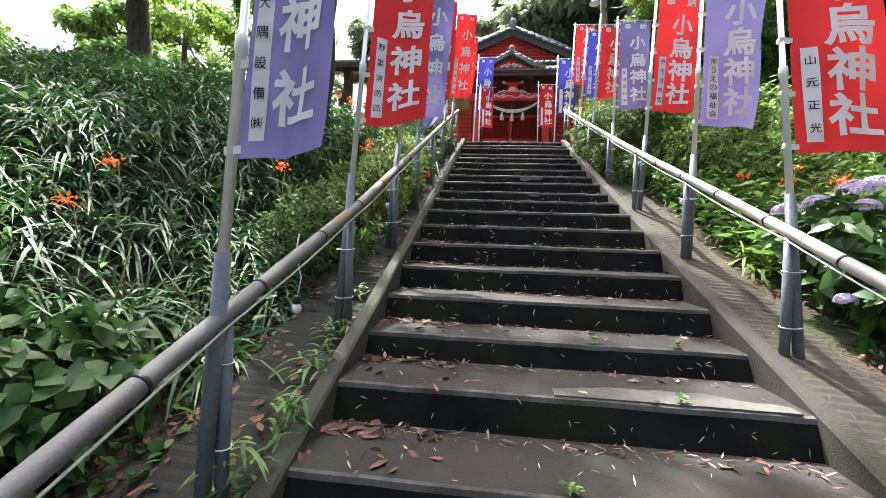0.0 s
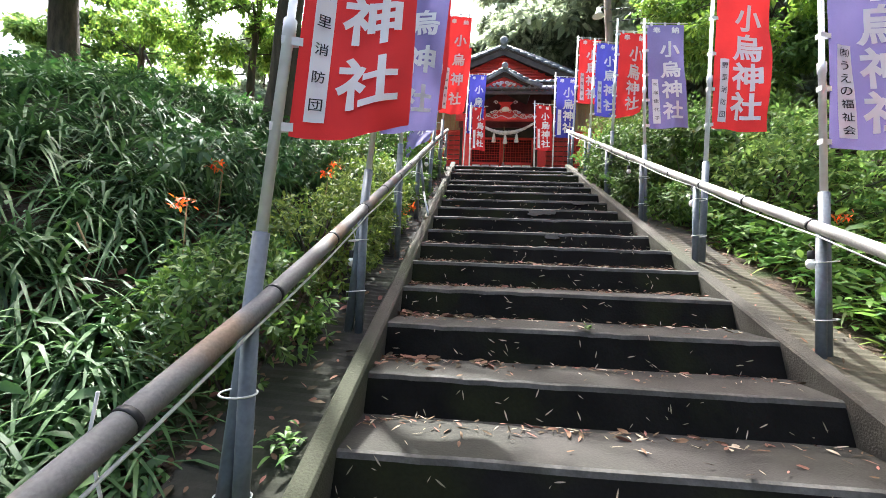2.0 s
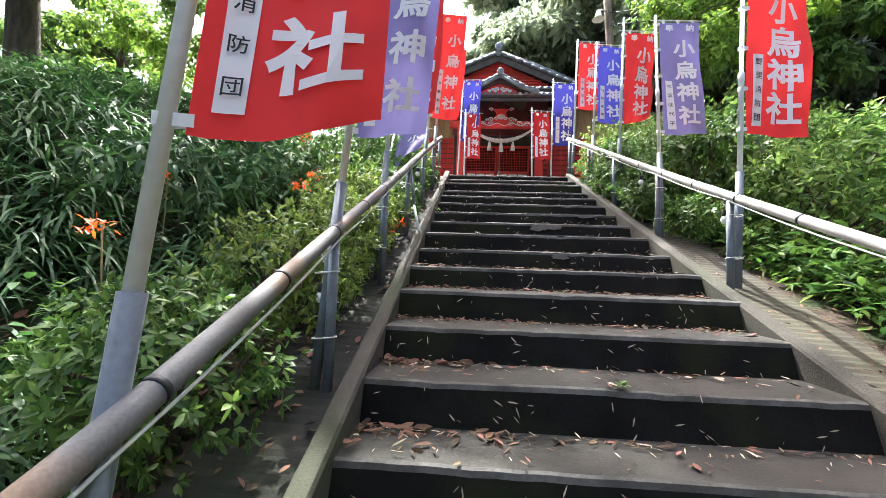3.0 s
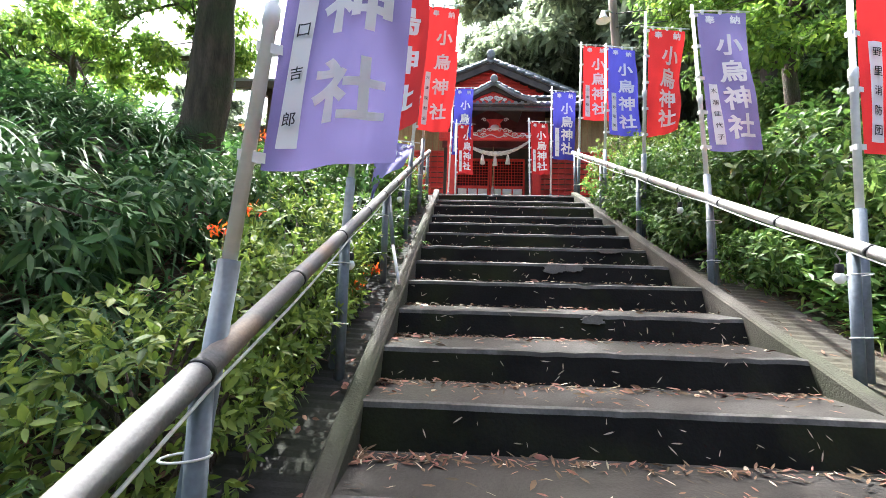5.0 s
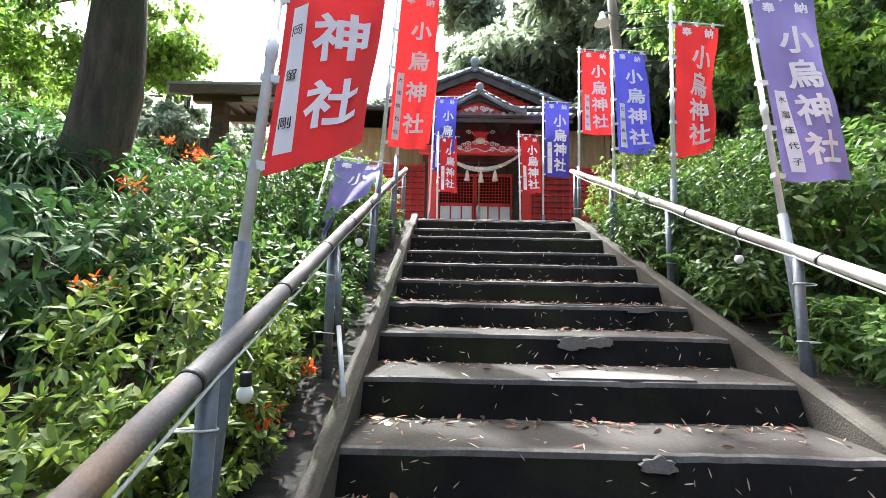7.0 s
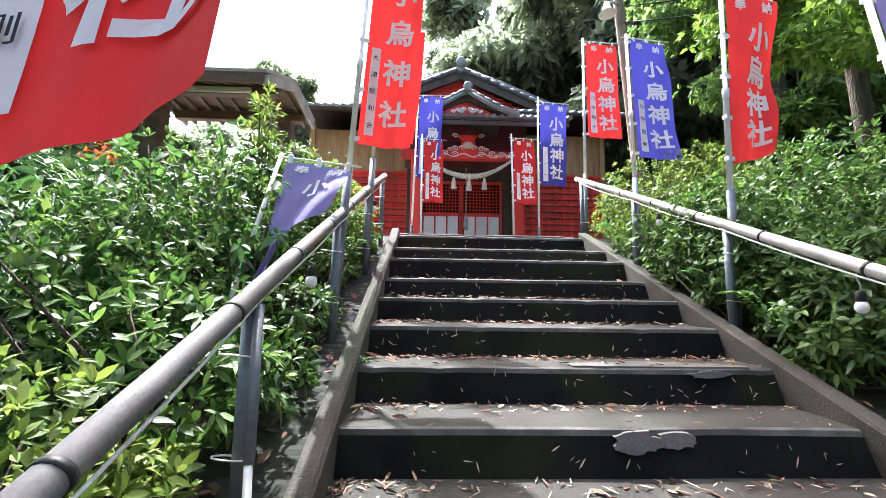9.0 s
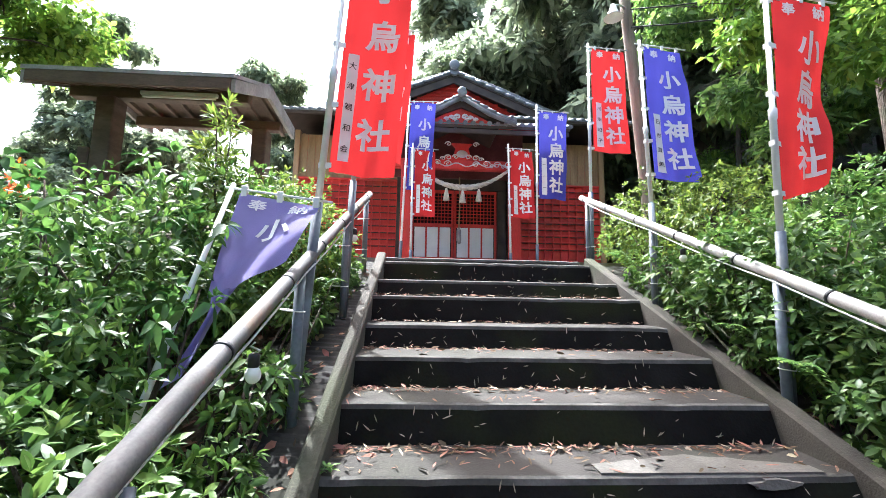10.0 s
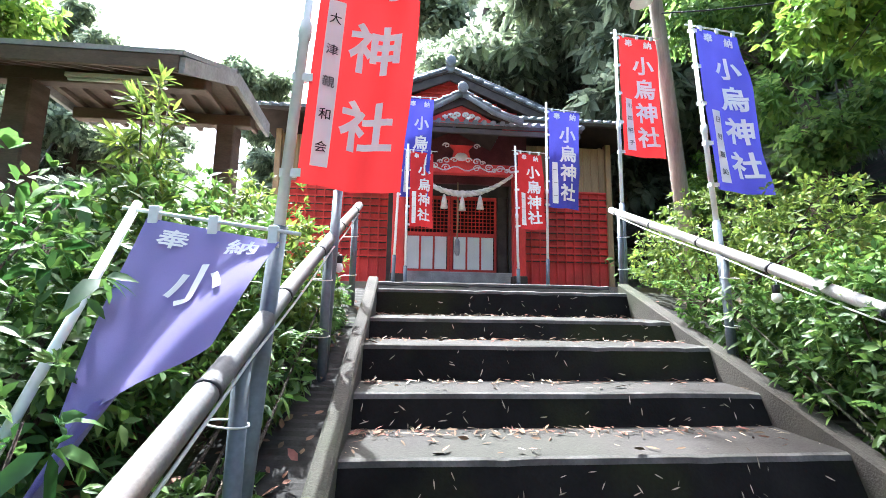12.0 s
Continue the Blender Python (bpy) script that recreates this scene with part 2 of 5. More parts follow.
def axis_lines(a, b, step, far):
    inner = list(np.arange(a, b + 1e-6, step))
    out = [step * 1.35 ** k for k in range(1, 40)]
    lo, hi, s = [], [], 0.0
    for o in out:
        s += o
        if s > far:
            break
        lo.append(a - s)
        hi.append(b + s)
    return lo[::-1] + inner + hi


gx, gy = axis_lines(-6, 7, 0.25, 900), axis_lines(-4, 14, 0.25, 900)
gv = [(x, y, ground_z(x, y)) for y in gy for x in gx]
nx = len(gx)
gf = [(j * nx + i, j * nx + i + 1, (j + 1) * nx + i + 1, (j + 1) * nx + i) for j in range(len(gy) - 1) for i in range(nx - 1)]
gm = bpy.data.meshes.new("ground")
gm.from_pydata(gv, [], gf)
gm.materials.append(M["soil"])
for p in gm.polygons:
    p.use_smooth = True
tagged(new("ground", gm), "dark leafy soil bank with sparse litter", "ground", kind="structure")

# court in front of the shrine
bm = bmesh.new()
box(bm, -5.0, 5.0, 7.56, 18.6, TOP - 0.06, TOP + 0.012)
solo("court_floor", bm, M["gravel"], "pale packed gravel court before the shrine", "court", kind="structure")

# ---- stairs ----
X0, X1 = -0.01, 2.07
BATTER = 0.06
stairs = thing("stairs", "worn dark concrete stairs littered with fallen leaves", "stairs", kind="structure")


def step_mesh(y0, y1, z, rise, seed):
    """One step: battered riser, worn nosing with a painted glint, tread that runs back under the next one."""
    r = random.Random(seed)
    bm = bmesh.new()
    n = 26
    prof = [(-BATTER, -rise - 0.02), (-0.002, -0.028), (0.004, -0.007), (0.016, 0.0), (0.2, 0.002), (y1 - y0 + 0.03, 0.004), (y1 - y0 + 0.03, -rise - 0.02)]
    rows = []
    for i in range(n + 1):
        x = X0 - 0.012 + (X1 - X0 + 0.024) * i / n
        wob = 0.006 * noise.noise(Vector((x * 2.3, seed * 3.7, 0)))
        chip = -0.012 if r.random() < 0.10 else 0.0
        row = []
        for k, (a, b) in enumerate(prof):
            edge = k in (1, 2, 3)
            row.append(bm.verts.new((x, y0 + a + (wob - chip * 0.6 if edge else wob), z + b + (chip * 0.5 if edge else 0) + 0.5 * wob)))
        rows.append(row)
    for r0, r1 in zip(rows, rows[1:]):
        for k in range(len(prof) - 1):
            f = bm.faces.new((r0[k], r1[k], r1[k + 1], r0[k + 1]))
            # slot 1 is the shade-dark riser, slot 2 the pale nosing
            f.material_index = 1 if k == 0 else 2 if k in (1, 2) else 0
    bm.faces.new(rows[0])
    bm.faces.new(rows[-1][::-1])
    return bm


for i, (y, z) in enumerate(zip(STEP_Y, STEP_Z)):
    y1 = STEP_Y[i + 1] if i + 1 < len(STEP_Y) else 7.62
    low = STEP_Z[i - 1] if i else LOW
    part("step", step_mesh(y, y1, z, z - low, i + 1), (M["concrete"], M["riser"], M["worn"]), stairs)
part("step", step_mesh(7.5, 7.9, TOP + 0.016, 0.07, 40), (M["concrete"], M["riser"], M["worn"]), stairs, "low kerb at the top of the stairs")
bm = bmesh.new()
box(bm, -3.5, 5.5, -9, -1.42, LOW - 0.1, LOW)
solo("landing", bm, M["concrete"], "flat grey concrete landing below the stairs", "landing", kind="structure")


def side_wall(name, xa, xb, lift):
    """A sloping concrete kerb beside the steps, with rounded upper edges."""
    bm = bmesh.new()
    ys = list(np.linspace(-1.75, 7.30, 34))
    rows = []
    for y in ys:
        z = nosing_line(y) + lift + 0.006 * noise.noise(Vector((xa, y * 1.7, 3)))
        w = 0.006 * noise.noise(Vector((xb, y * 2.1, 9)))
        rows.append([bm.verts.new(p) for p in ((xa + w, y, z - 0.6), (xa + w, y, z - 0.012), (xa + w + 0.012, y, z), (xb + w - 0.012, y, z), (xb + w, y, z - 0.012), (xb + w, y, z - 0.6))])
    for r0, r1 in zip(rows, rows[1:]):
        for k in range(5):
            bm.faces.new((r0[k], r1[k], r1[k + 1], r0[k + 1]))
    bm.faces.new(rows[0])
    bm.faces.new(rows[-1][::-1])
    return solo(name, bm, M["side"], "sloping worn concrete side wall of the stairs", "side wall", kind="structure")


side_wall("stair_side_wall", -0.092, X0 + 0.004, 0.035)
side_wall("stair_side_wall", X1 - 0.004, X1 + 0.095, 0.022)


def apron(xa, xb, drop, material, ya=-1.75, yb=7.3):
    """The ribbed concrete slope beyond the side wall."""
    bm = bmesh.new()
    ys = np.arange(ya, yb, 0.025)
    rows = []
    for k, y in enumerate(ys):
        z = nosing_line(y) - drop + (0.004 if k % 2 else 0.0) + 0.008 * noise.noise(Vector((xa, y, 5)))
        rows.append([bm.verts.new((x, y, z + dz)) for x, dz in ((xa, -0.2), (xa, 0), (xb, -0.015), (xb, -0.25))])
    for r0, r1 in zip(rows, rows[1:]):
        for k in range(3):
            bm.faces.new((r0[k], r1[k], r1[k + 1], r0[k + 1]))
    return solo("ribbed_slope", bm, M[material], "ribbed dirty concrete slope beside the stairs", "slope", kind="structure")


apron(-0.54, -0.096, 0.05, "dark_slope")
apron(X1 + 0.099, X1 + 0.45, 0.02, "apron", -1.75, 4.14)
# this upper stretch stands for dark soil under the plants
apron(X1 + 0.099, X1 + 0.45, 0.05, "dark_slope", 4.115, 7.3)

# ---- handrails ----
def rail_x(side, y):
    return float(np.interp(y, [-2.3, -1.0, 0.6, 2.2, 4.2, 5.5, 7.2], [-0.21, -0.20, -0.155, -0.18, -0.215, -0.20, -0.175])) if side < 0 else 2.235 - 0.013 * y


def rail_z(side, y):
    return 0.612 + 0.406 * y + 0.0028 * (y - 2.5) ** 2 if side < 0 else 0.586 + 0.409 * y + 0.0017 * (y - 2.5) ** 2


def handrail(side, y0, y1, post_ys, label, paint):
    ob = thing("handrail", label, "handrail")
    bm = bmesh.new()
    ys = np.linspace(y0, y1, 24)
    tube(bm, [(rail_x(side, y) + 0.004 * math.sin(y * 1.9), y, rail_z(side, y) + 0.006 * math.sin(y * 1.3)) for y in ys], 0.030, 14)
    part("pipe", bm, M[paint], ob, "steel pipe with worn paint")
    for y in np.arange(y0 + 0.35, y1, 0.52):
        bm = bmesh.new()
        tube(bm, [(rail_x(side, y + d) + 0.004 * math.sin(y * 1.9), y + d, rail_z(side, y + d) + 0.006 * math.sin(y * 1.3)) for d in (-0.007, 0.007)], 0.0325, 14)
        part("tape_band", bm, M["tape"], ob, "black tape band")
    for y in post_ys:
        bm = bmesh.new()
        x = rail_x(side, y)
        tube(bm, [(x, y, incline(y) - 0.15), (x, y, rail_z(side, y) - 0.02)], 0.024, 12)
        part("post", bm, M["pvc"], ob, "grey post")
        for zt in (0.16, 0.45):
            bm = bmesh.new()
            zz = incline(y) + zt
            tube(bm, [(x + 0.056 * math.cos(a) + 0.026 * side, y + 0.031 * math.sin(a), zz + 0.006 * math.sin(a + y)) for a in (2 * math.pi * k / 14 for k in range(15))], 0.003, 5)
            part("cable_tie", bm, M["tie"], ob, "white cable tie")
    return ob


LEFT_POSTS = [-0.58, 0.53, 1.70, 2.80, 3.90, 5.00, 6.04, 6.95]
RIGHT_POSTS = [-0.55, 0.47, 1.63, 2.82, 3.90, 5.08, 6.17, 7.36]
handrail(-1, -2.3, 7.12, LEFT_POSTS, "grey steel pipe handrail with taped joints and rust", "pipe")
handrail(1, -2.3, 7.52, RIGHT_POSTS, "pale grey steel pipe handrail with taped joints", "pale_pipe")


def cable(side, y0, y1, posts):
    ob = thing("light_cable", "thin pale cable tied along the handrail with bulbs", "cable")
    bm = bmesh.new()
    pts = []
    for a, b in zip([y0] + posts, posts + [y1]):
        for k in range(6):
            y = a + (b - a) * k / 6
            sag = 0.014 * math.sin(math.pi * k / 6)
            pts.append((rail_x(side, y) + 0.022 * -side, y, rail_z(side, y) - 0.032 - sag))
    tube(bm, pts, 0.0045, 6)
    part("wire", bm, M["cable"], ob)
    return ob


cable(-1, -2.2, 7.0, LEFT_POSTS)
cable(1, -2.2, 7.3, RIGHT_POSTS)


def bulb(x, y, z, drop):
    ob = thing("hanging_bulb", "white frosted light bulb hanging in a dark socket", "bulb", group="bulbs along the handrails")
    bm = bmesh.new()
    bmesh.ops.create_uvsphere(bm, u_segments=14, v_segments=10, radius=0.026, matrix=Matrix.Translation((x, y, z)) @ Matrix.Diagonal((1, 1, 1.15, 1)))
    for f in bm.faces:
        f.smooth = True
    part("globe", bm, M["bulb"], ob)
    bm = bmesh.new()
    tube(bm, [(x, y, z + 0.02), (x, y, z + 0.03), (x, y, z + 0.065), (x, y, z + 0.07)], [0.014, 0.019, 0.019, 0.012], 12)
    part("socket", bm, M["tape"], ob, "black socket")
    bm = bmesh.new()
    tube(bm, [(x, y, z + 0.065), (x + 0.015, y + 0.01, z + 0.065 + drop * 0.3), (x - 0.015, y, z + 0.065 + drop * 0.7), (x, y, z + 0.065 + drop)], 0.004, 6)
    part("lead", bm, M["cable"], ob, "pale lead")
    return ob


# ---- banner flags ----
def glyph_mesh(text, size, weight):
    cu = bpy.data.curves.new("lettering", "FONT")
    cu.body, cu.size, cu.align_x, cu.align_y = text, size, "CENTER", "CENTER"
    ob = new("lettering", cu)
    me = bpy.data.meshes.new_from_object(ob)
    bpy.data.objects.remove(ob)
    bpy.data.curves.remove(cu)
    bm = bmesh.new()
    bm.from_mesh(me)
    bmesh.ops.remove_doubles(bm, verts=bm.verts[:], dist=1e-5)
    shift = {}
    for e in bm.edges:
        if len(e.link_faces) == 1:
            p, q = (v.co for v in e.verts)
            d = Vector((q.y - p.y, p.x - q.x, 0)).normalized()
            if d.dot(e.link_faces[0].calc_center_median() - p) > 0:
                d = -d
            for v in e.verts:
                shift.setdefault(v, []).append(d)
    for v, ds in shift.items():
        d = sum(ds, Vector()).normalized()
        v.co += d * weight / max(0.6, d.dot(ds[0]))
    bm.to_mesh(me)
    bm.free()
    return me


def cut_up(bm, lo, hi, n=8):
    """Cuts the flat lettering along a grid, so that it can follow the folds of the cloth."""
    for axis in (0, 1):
        for k in range(1, n):
            co, no = [0.0, 0.0, 0.0], [0.0, 0.0, 0.0]
            co[axis], no[axis] = lo[axis] + (hi[axis] - lo[axis]) * k / n, 1.0
            bmesh.ops.bisect_plane(bm, geom=bm.verts[:] + bm.edges[:] + bm.faces[:], plane_co=co, plane_no=no)


def flag_wave(u, v, w, h, amp, seed, sweep):
    """How far the cloth stands off its plane, and how far it is blown across, at u (0 pole, 1 free edge), v (0 top, 1 bottom)."""
    a = amp * u * (0.35 + 0.9 * v) * math.sin(5.2 * u + 3.1 * v + seed)
    b = amp * 0.5 * u * math.sin(9.0 * v + 2.3 * u + 2 * seed)
    c = 0.0045 * math.sin(17 * u + 8 * v + seed) * (0.3 + v) + 0.003 * math.sin(11 * u - 21 * v + 3 * seed) * u
    return a + b + c, sweep * v * v * (0.25 + 0.75 * u)


def nobori(base, top_x, pole_top, sleeve, flag_bot, flag_top, width, cloth, chars, side_text, seed, amp=0.03, sweep=0.0, turn=0.0, lean_y=0.0, label="", twist=0.0, group="banners along the stairs", head=True, label_h=0.42, rise=0.0):
    """A banner on a pole. base: foot of the pole; it leans to top_x at pole_top."""
    bx, by, bz = base
    ob = thing("banner", label, "banner", group=group)

    def pole_at(z):
        k = (z - bz) / (pole_top - bz)
        return Vector((bx + (top_x - bx) * k, by + lean_y * k, z))

    bm = bmesh.new()
    tube(bm, [pole_at(bz), pole_at(sleeve)], 0.026, 12)
    part("sleeve", bm, M["pvc"], ob, "grey plastic pipe sleeve")
    bm = bmesh.new()
    mid = sleeve + 0.42 * (pole_top - sleeve)
    tube(bm, [pole_at(sleeve - 0.01), pole_at(mid - 0.03), pole_at(mid - 0.025), pole_at(mid + 0.03), pole_at(mid + 0.035), pole_at(pole_top)], [0.018, 0.018, 0.022, 0.022, 0.014, 0.014], 12)
    part("pole", bm, M["pole"], ob, "white plastic pole")
    tdir = Vector((math.cos(radians(turn)), math.sin(radians(turn)), 0))
    ndir = Vector((tdir.y, -tdir.x, 0))
    h = flag_top - flag_bot
    off = 0.035

    def cloth_at(u, v, lift=0.0):
        z = flag_top - v * h
        p = pole_at(z) + tdir * off
        d, s = flag_wave(u, v, width, h, amp, seed, sweep)
        ang = radians(twist) * u * v
        return p + tdir * (u * width * math.cos(ang) + s) + ndir * (d + lift + u * width * math.sin(ang)) + Vector((0, 0, -0.012 * u + 0.01 * math.sin(6 * u + seed) * v + rise * u ** 1.6 * v * v))

    bm = bmesh.new()
    tube(bm, [pole_at(flag_top + 0.02) - tdir * 0.05, pole_at(flag_top + 0.02) + tdir * (width + 0.09)], 0.006, 8)
    part("crossbar", bm, M["pole"], ob, "thin white crossbar")
    bm = bmesh.new()
    nu, nv = 16, 40
    grid = [[bm.verts.new(cloth_at(i / nu, j / nv)) for i in range(nu + 1)] for j in range(nv + 1)]
    for j in range(nv):
        for i in range(nu):
            bm.faces.new((grid[j][i], grid[j][i + 1], grid[j + 1][i + 1], grid[j + 1][i])).smooth = True
    cl = part("cloth", bm, M[cloth], ob)
    # loops that hold the cloth
    for v in (0.02, 0.26, 0.50, 0.74, 0.975):
        bm = bmesh.new()
        c = pole_at(flag_top - v * h)
        q = cloth_at(0.03, v)
        w = Vector((0, 0, 0.014))
        for s in (-0.018, 0.018):
            vs = [bm.verts.new(p) for p in (c - tdir * 0.018 + ndir * s - w, c - tdir * 0.018 + ndir * s + w, q + ndir * s * 0.15 + w, q + ndir * s * 0.15 - w)]
            bm.faces.new(vs)
        vs = [bm.verts.new(c - tdir * 0.018 + ndir * s + w * k) for s, k in ((-0.018, -1), (0.018, -1), (0.018, 1), (-0.018, 1))]
        bm.faces.new(vs)
        part("loop", bm, M["tie"], ob)
    for u in (0.12, 0.5, 0.88):
        bm = bmesh.new()
        c = pole_at(flag_top + 0.02) + tdir * (off + u * width)
        box(bm, c.x - 0.012, c.x + 0.012, c.y - 0.009, c.y + 0.009, c.z - 0.04, c.z + 0.009, 0.002)
        part("loop", bm, M["tie"], ob)

    def put_glyph(ch, uc, vc, su, sv, material, lift):
        me = glyph_mesh(ch, 1.0, 0.03 if material == "white_print" else 0.007)
        if not me.vertices:
            return
        co = np.array([v.co[:] for v in me.vertices])
        lo, hi = co[:, :2].min(0), co[:, :2].max(0)
        bm = bmesh.new()
        bm.from_mesh(me)
        bpy.data.meshes.remove(me)
        bmesh.ops.triangulate(bm, faces=bm.faces[:])
        cut_up(bm, lo, hi)
        span = max(hi[0] - lo[0], hi[1] - lo[1])
        for v in bm.verts:
            a = (v.co.x - (lo[0] + hi[0]) / 2) / span
            b = (v.co.y - (lo[1] + hi[1]) / 2) / span
            v.co = cloth_at(uc + a * su, vc - b * sv, lift + v.co.z)
        me2 = bpy.data.meshes.new("character")
        bm.to_mesh(me2)
        bm.free()
        me2.materials.append(M[material])
        o = new("character", me2)
        o.parent = ob

    s = width
    for side in (0.004, -0.004):
        if side < 0:
            break
        for k, ch in enumerate(chars):
            put_glyph(ch, 0.60, 0.245 + 0.198 * k, 0.54, 0.54 * s / h, "white_print", 0.007)
        if head:
            put_glyph("奉", 0.26, 0.055, 0.22, 0.22 * s / h, "white_print", 0.007)
            put_glyph("納", 0.76, 0.055, 0.22, 0.22 * s / h, "white_print", 0.007)
    if side_text:
        bm = bmesh.new()
        v0, v1 = 0.955 - label_h, 0.955
        rows = [[bm.verts.new(cloth_at(u, v0 + (v1 - v0) * j / 12, 0.006)) for u in (0.10, 0.18, 0.27)] for j in range(13)]
        for r0, r1 in zip(rows, rows[1:]):
            for k in range(2):
                bm.faces.new((r0[k], r0[k + 1], r1[k + 1], r1[k])).smooth = True
        part("label_strip", bm, M["white_print"], ob, "white name strip")
        n = len(side_text)
        for k, ch in enumerate(side_text):
            put_glyph(ch, 0.185, v0 + (v1 - v0) * (k + 0.6) / (n + 0.2), 0.115, 0.115 * s / h, "black_print", 0.012)
    return ob


SHRINE = "小烏神社"
RED, VIO, BLU = "red banner of translucent cloth with white characters", "violet banner of translucent cloth with white characters", "blue banner of cloth with white characters"
H1 = 1.14
# beside the left handrail
nobori((-0.225, -0.636, -0.30), -0.107, 2.25, 0.61, 0.914, 2.12, 0.345, "violet_cloth", SHRINE, ["大", "隅", "設", "備", "㈱"], 0.5, 0.03, -0.02, -12, lean_y=0.063, rise=0.04, label=VIO + " and a company strip")
nobori((-0.218, 0.515, 0.05), -0.142, 2.72, 1.08, 1.390, 2.66, 0.38, "red_cloth", SHRINE, ["野", "里", "消", "防", "団"], 1.9, 0.035, 0.02, 20, lean_y=0.271, rise=0.10, label=RED + " and a brigade strip")
nobori((-0.242, 1.707, 0.53), -0.090, 3.11, 1.55, 1.783, 3.05, 0.335, "violet_cloth", SHRINE, ["上", "口", "吉", "郎"], 3.4, 0.035, 0.0, 3, lean_y=0.206, rise=0.05, label=VIO + " hanging low")
nobori((-0.246, 2.869, 0.96), -0.234, 3.70, 2.07, 2.296, 3.64, 0.36, "red_cloth", SHRINE, ["岡", "留", "剛"], 5.0, 0.035, -0.02, -10, lean_y=0.384, rise=0.10, label=RED + " and a short strip")
nobori((-0.265, 5.190, 1.81), -0.077, 4.61, 3.02, 3.156, 4.55, 0.335, "red_cloth", SHRINE, ["大", "津", "親", "和", "会"], 0.9, 0.02, 0.0, 4, lean_y=-0.074, label=RED + " and an association strip")
nobori((-0.200, 6.100, 2.36), -0.126, 4.91, 3.40, 3.560, 4.64, 0.36, "red_cloth", SHRINE, [], 2.2, 0.02, -0.06, 4, lean_y=0.021, label=RED)
# beside the right handrail
nobori((2.293, 0.451, 0.07), 2.241, 2.62, 1.00, 1.235, 2.50, 0.45, "red_cloth", SHRINE, ["山", "元", "正", "光"], 4.1, 0.025, 0.03, -6, lean_y=0.283, label=RED + " and a strip")
nobori((2.257, 1.651, 0.56), 2.361, 3.11, 1.46, 1.705, 2.98, 0.45, "violet_cloth", SHRINE, ["㈲", "う", "え", "の", "福", "祉", "会"], 2.7, 0.04, 0.0, 2, lean_y=0.189, label=VIO + " and strip")
nobori((2.262, 2.853, 1.04), 2.394, 3.59, 1.92, 2.200, 3.49, 0.45, "red_cloth", SHRINE, ["野", "里", "消", "防", "団"], 0.2, 0.035, -0.02, 4, lean_y=0.115, label=RED + " and a brigade strip")
nobori((2.234, 3.923, 1.47), 2.357, 4.02, 2.41, 2.618, 3.94, 0.41, "violet_cloth", SHRINE, ["水", "溜", "佳", "代", "子"], 3.0, 0.03, 0.06, 2, lean_y=0.453, rise=0.04, label=VIO + " and strip")
nobori((2.225, 5.125, 1.93), 2.289, 4.48, 2.91, 3.092, 4.29, 0.4, "red_cloth", SHRINE, [], 5.6, 0.05, -0.04, 6, lean_y=0.001, twist=-12, rise=0.14, label=RED + " twisted by the wind")
nobori((2.206, 6.207, 2.42), 2.381, 5.02, 3.36, 3.590, 4.96, 0.4, "blue_cloth", SHRINE, ["日", "野", "直", "美"], 1.2, 0.03, 0.07, 6, lean_y=0.413, label=BLU)
nobori((2.202, 7.424, 2.80), 2.319, 5.66, 3.76, 4.260, 5.60, 0.42, "red_cloth", SHRINE, ["川", "畑", "昭", "子"], 2.0, 0.02, 0.05, 4, lean_y=0.210, label=RED + " and a strip")
# before the shrine
G = "banners before the shrine"
nobori((2.20, 9.5, TOP), 2.22, 5.80, 3.45, 4.21, 5.69, 0.49, "blue_cloth", SHRINE, ["一", "一", "一"], 3.3, 0.04, 0.0, 6, label=BLU + " before the shrine", group=G)
nobori((1.77, 9.45, TOP), 1.73, 5.08, 3.30, 3.87, 4.99, 0.37, "red_cloth", SHRINE, ["一", "一", "一"], 1.3, 0.04, 0.02, 6, label=RED + " before the shrine", group=G)
nobori((0.03, 9.5, TOP), 0.11, 5.85, 3.45, 4.27, 5.74, 0.40, "blue_cloth", SHRINE, ["一", "一", "一"], 0.3, 0.04, -0.02, -4, label=BLU + " before the shrine", group=G)
nobori((0.20, 9.42, TOP), 0.19, 5.02, 3.30, 3.85, 4.92, 0.33, "red_cloth", SHRINE, ["一", "一", "一"], 4.3, 0.04, 0.0, 6, label=RED + " before the shrine", group=G)

# ---- shrine ----
CX = 1.09
WY = 12.2          # wall plane
FLOOR = 3.42
shrine = thing("shrine", "small wooden shrine with red lattice walls and a grey tiled roof", "shrine")


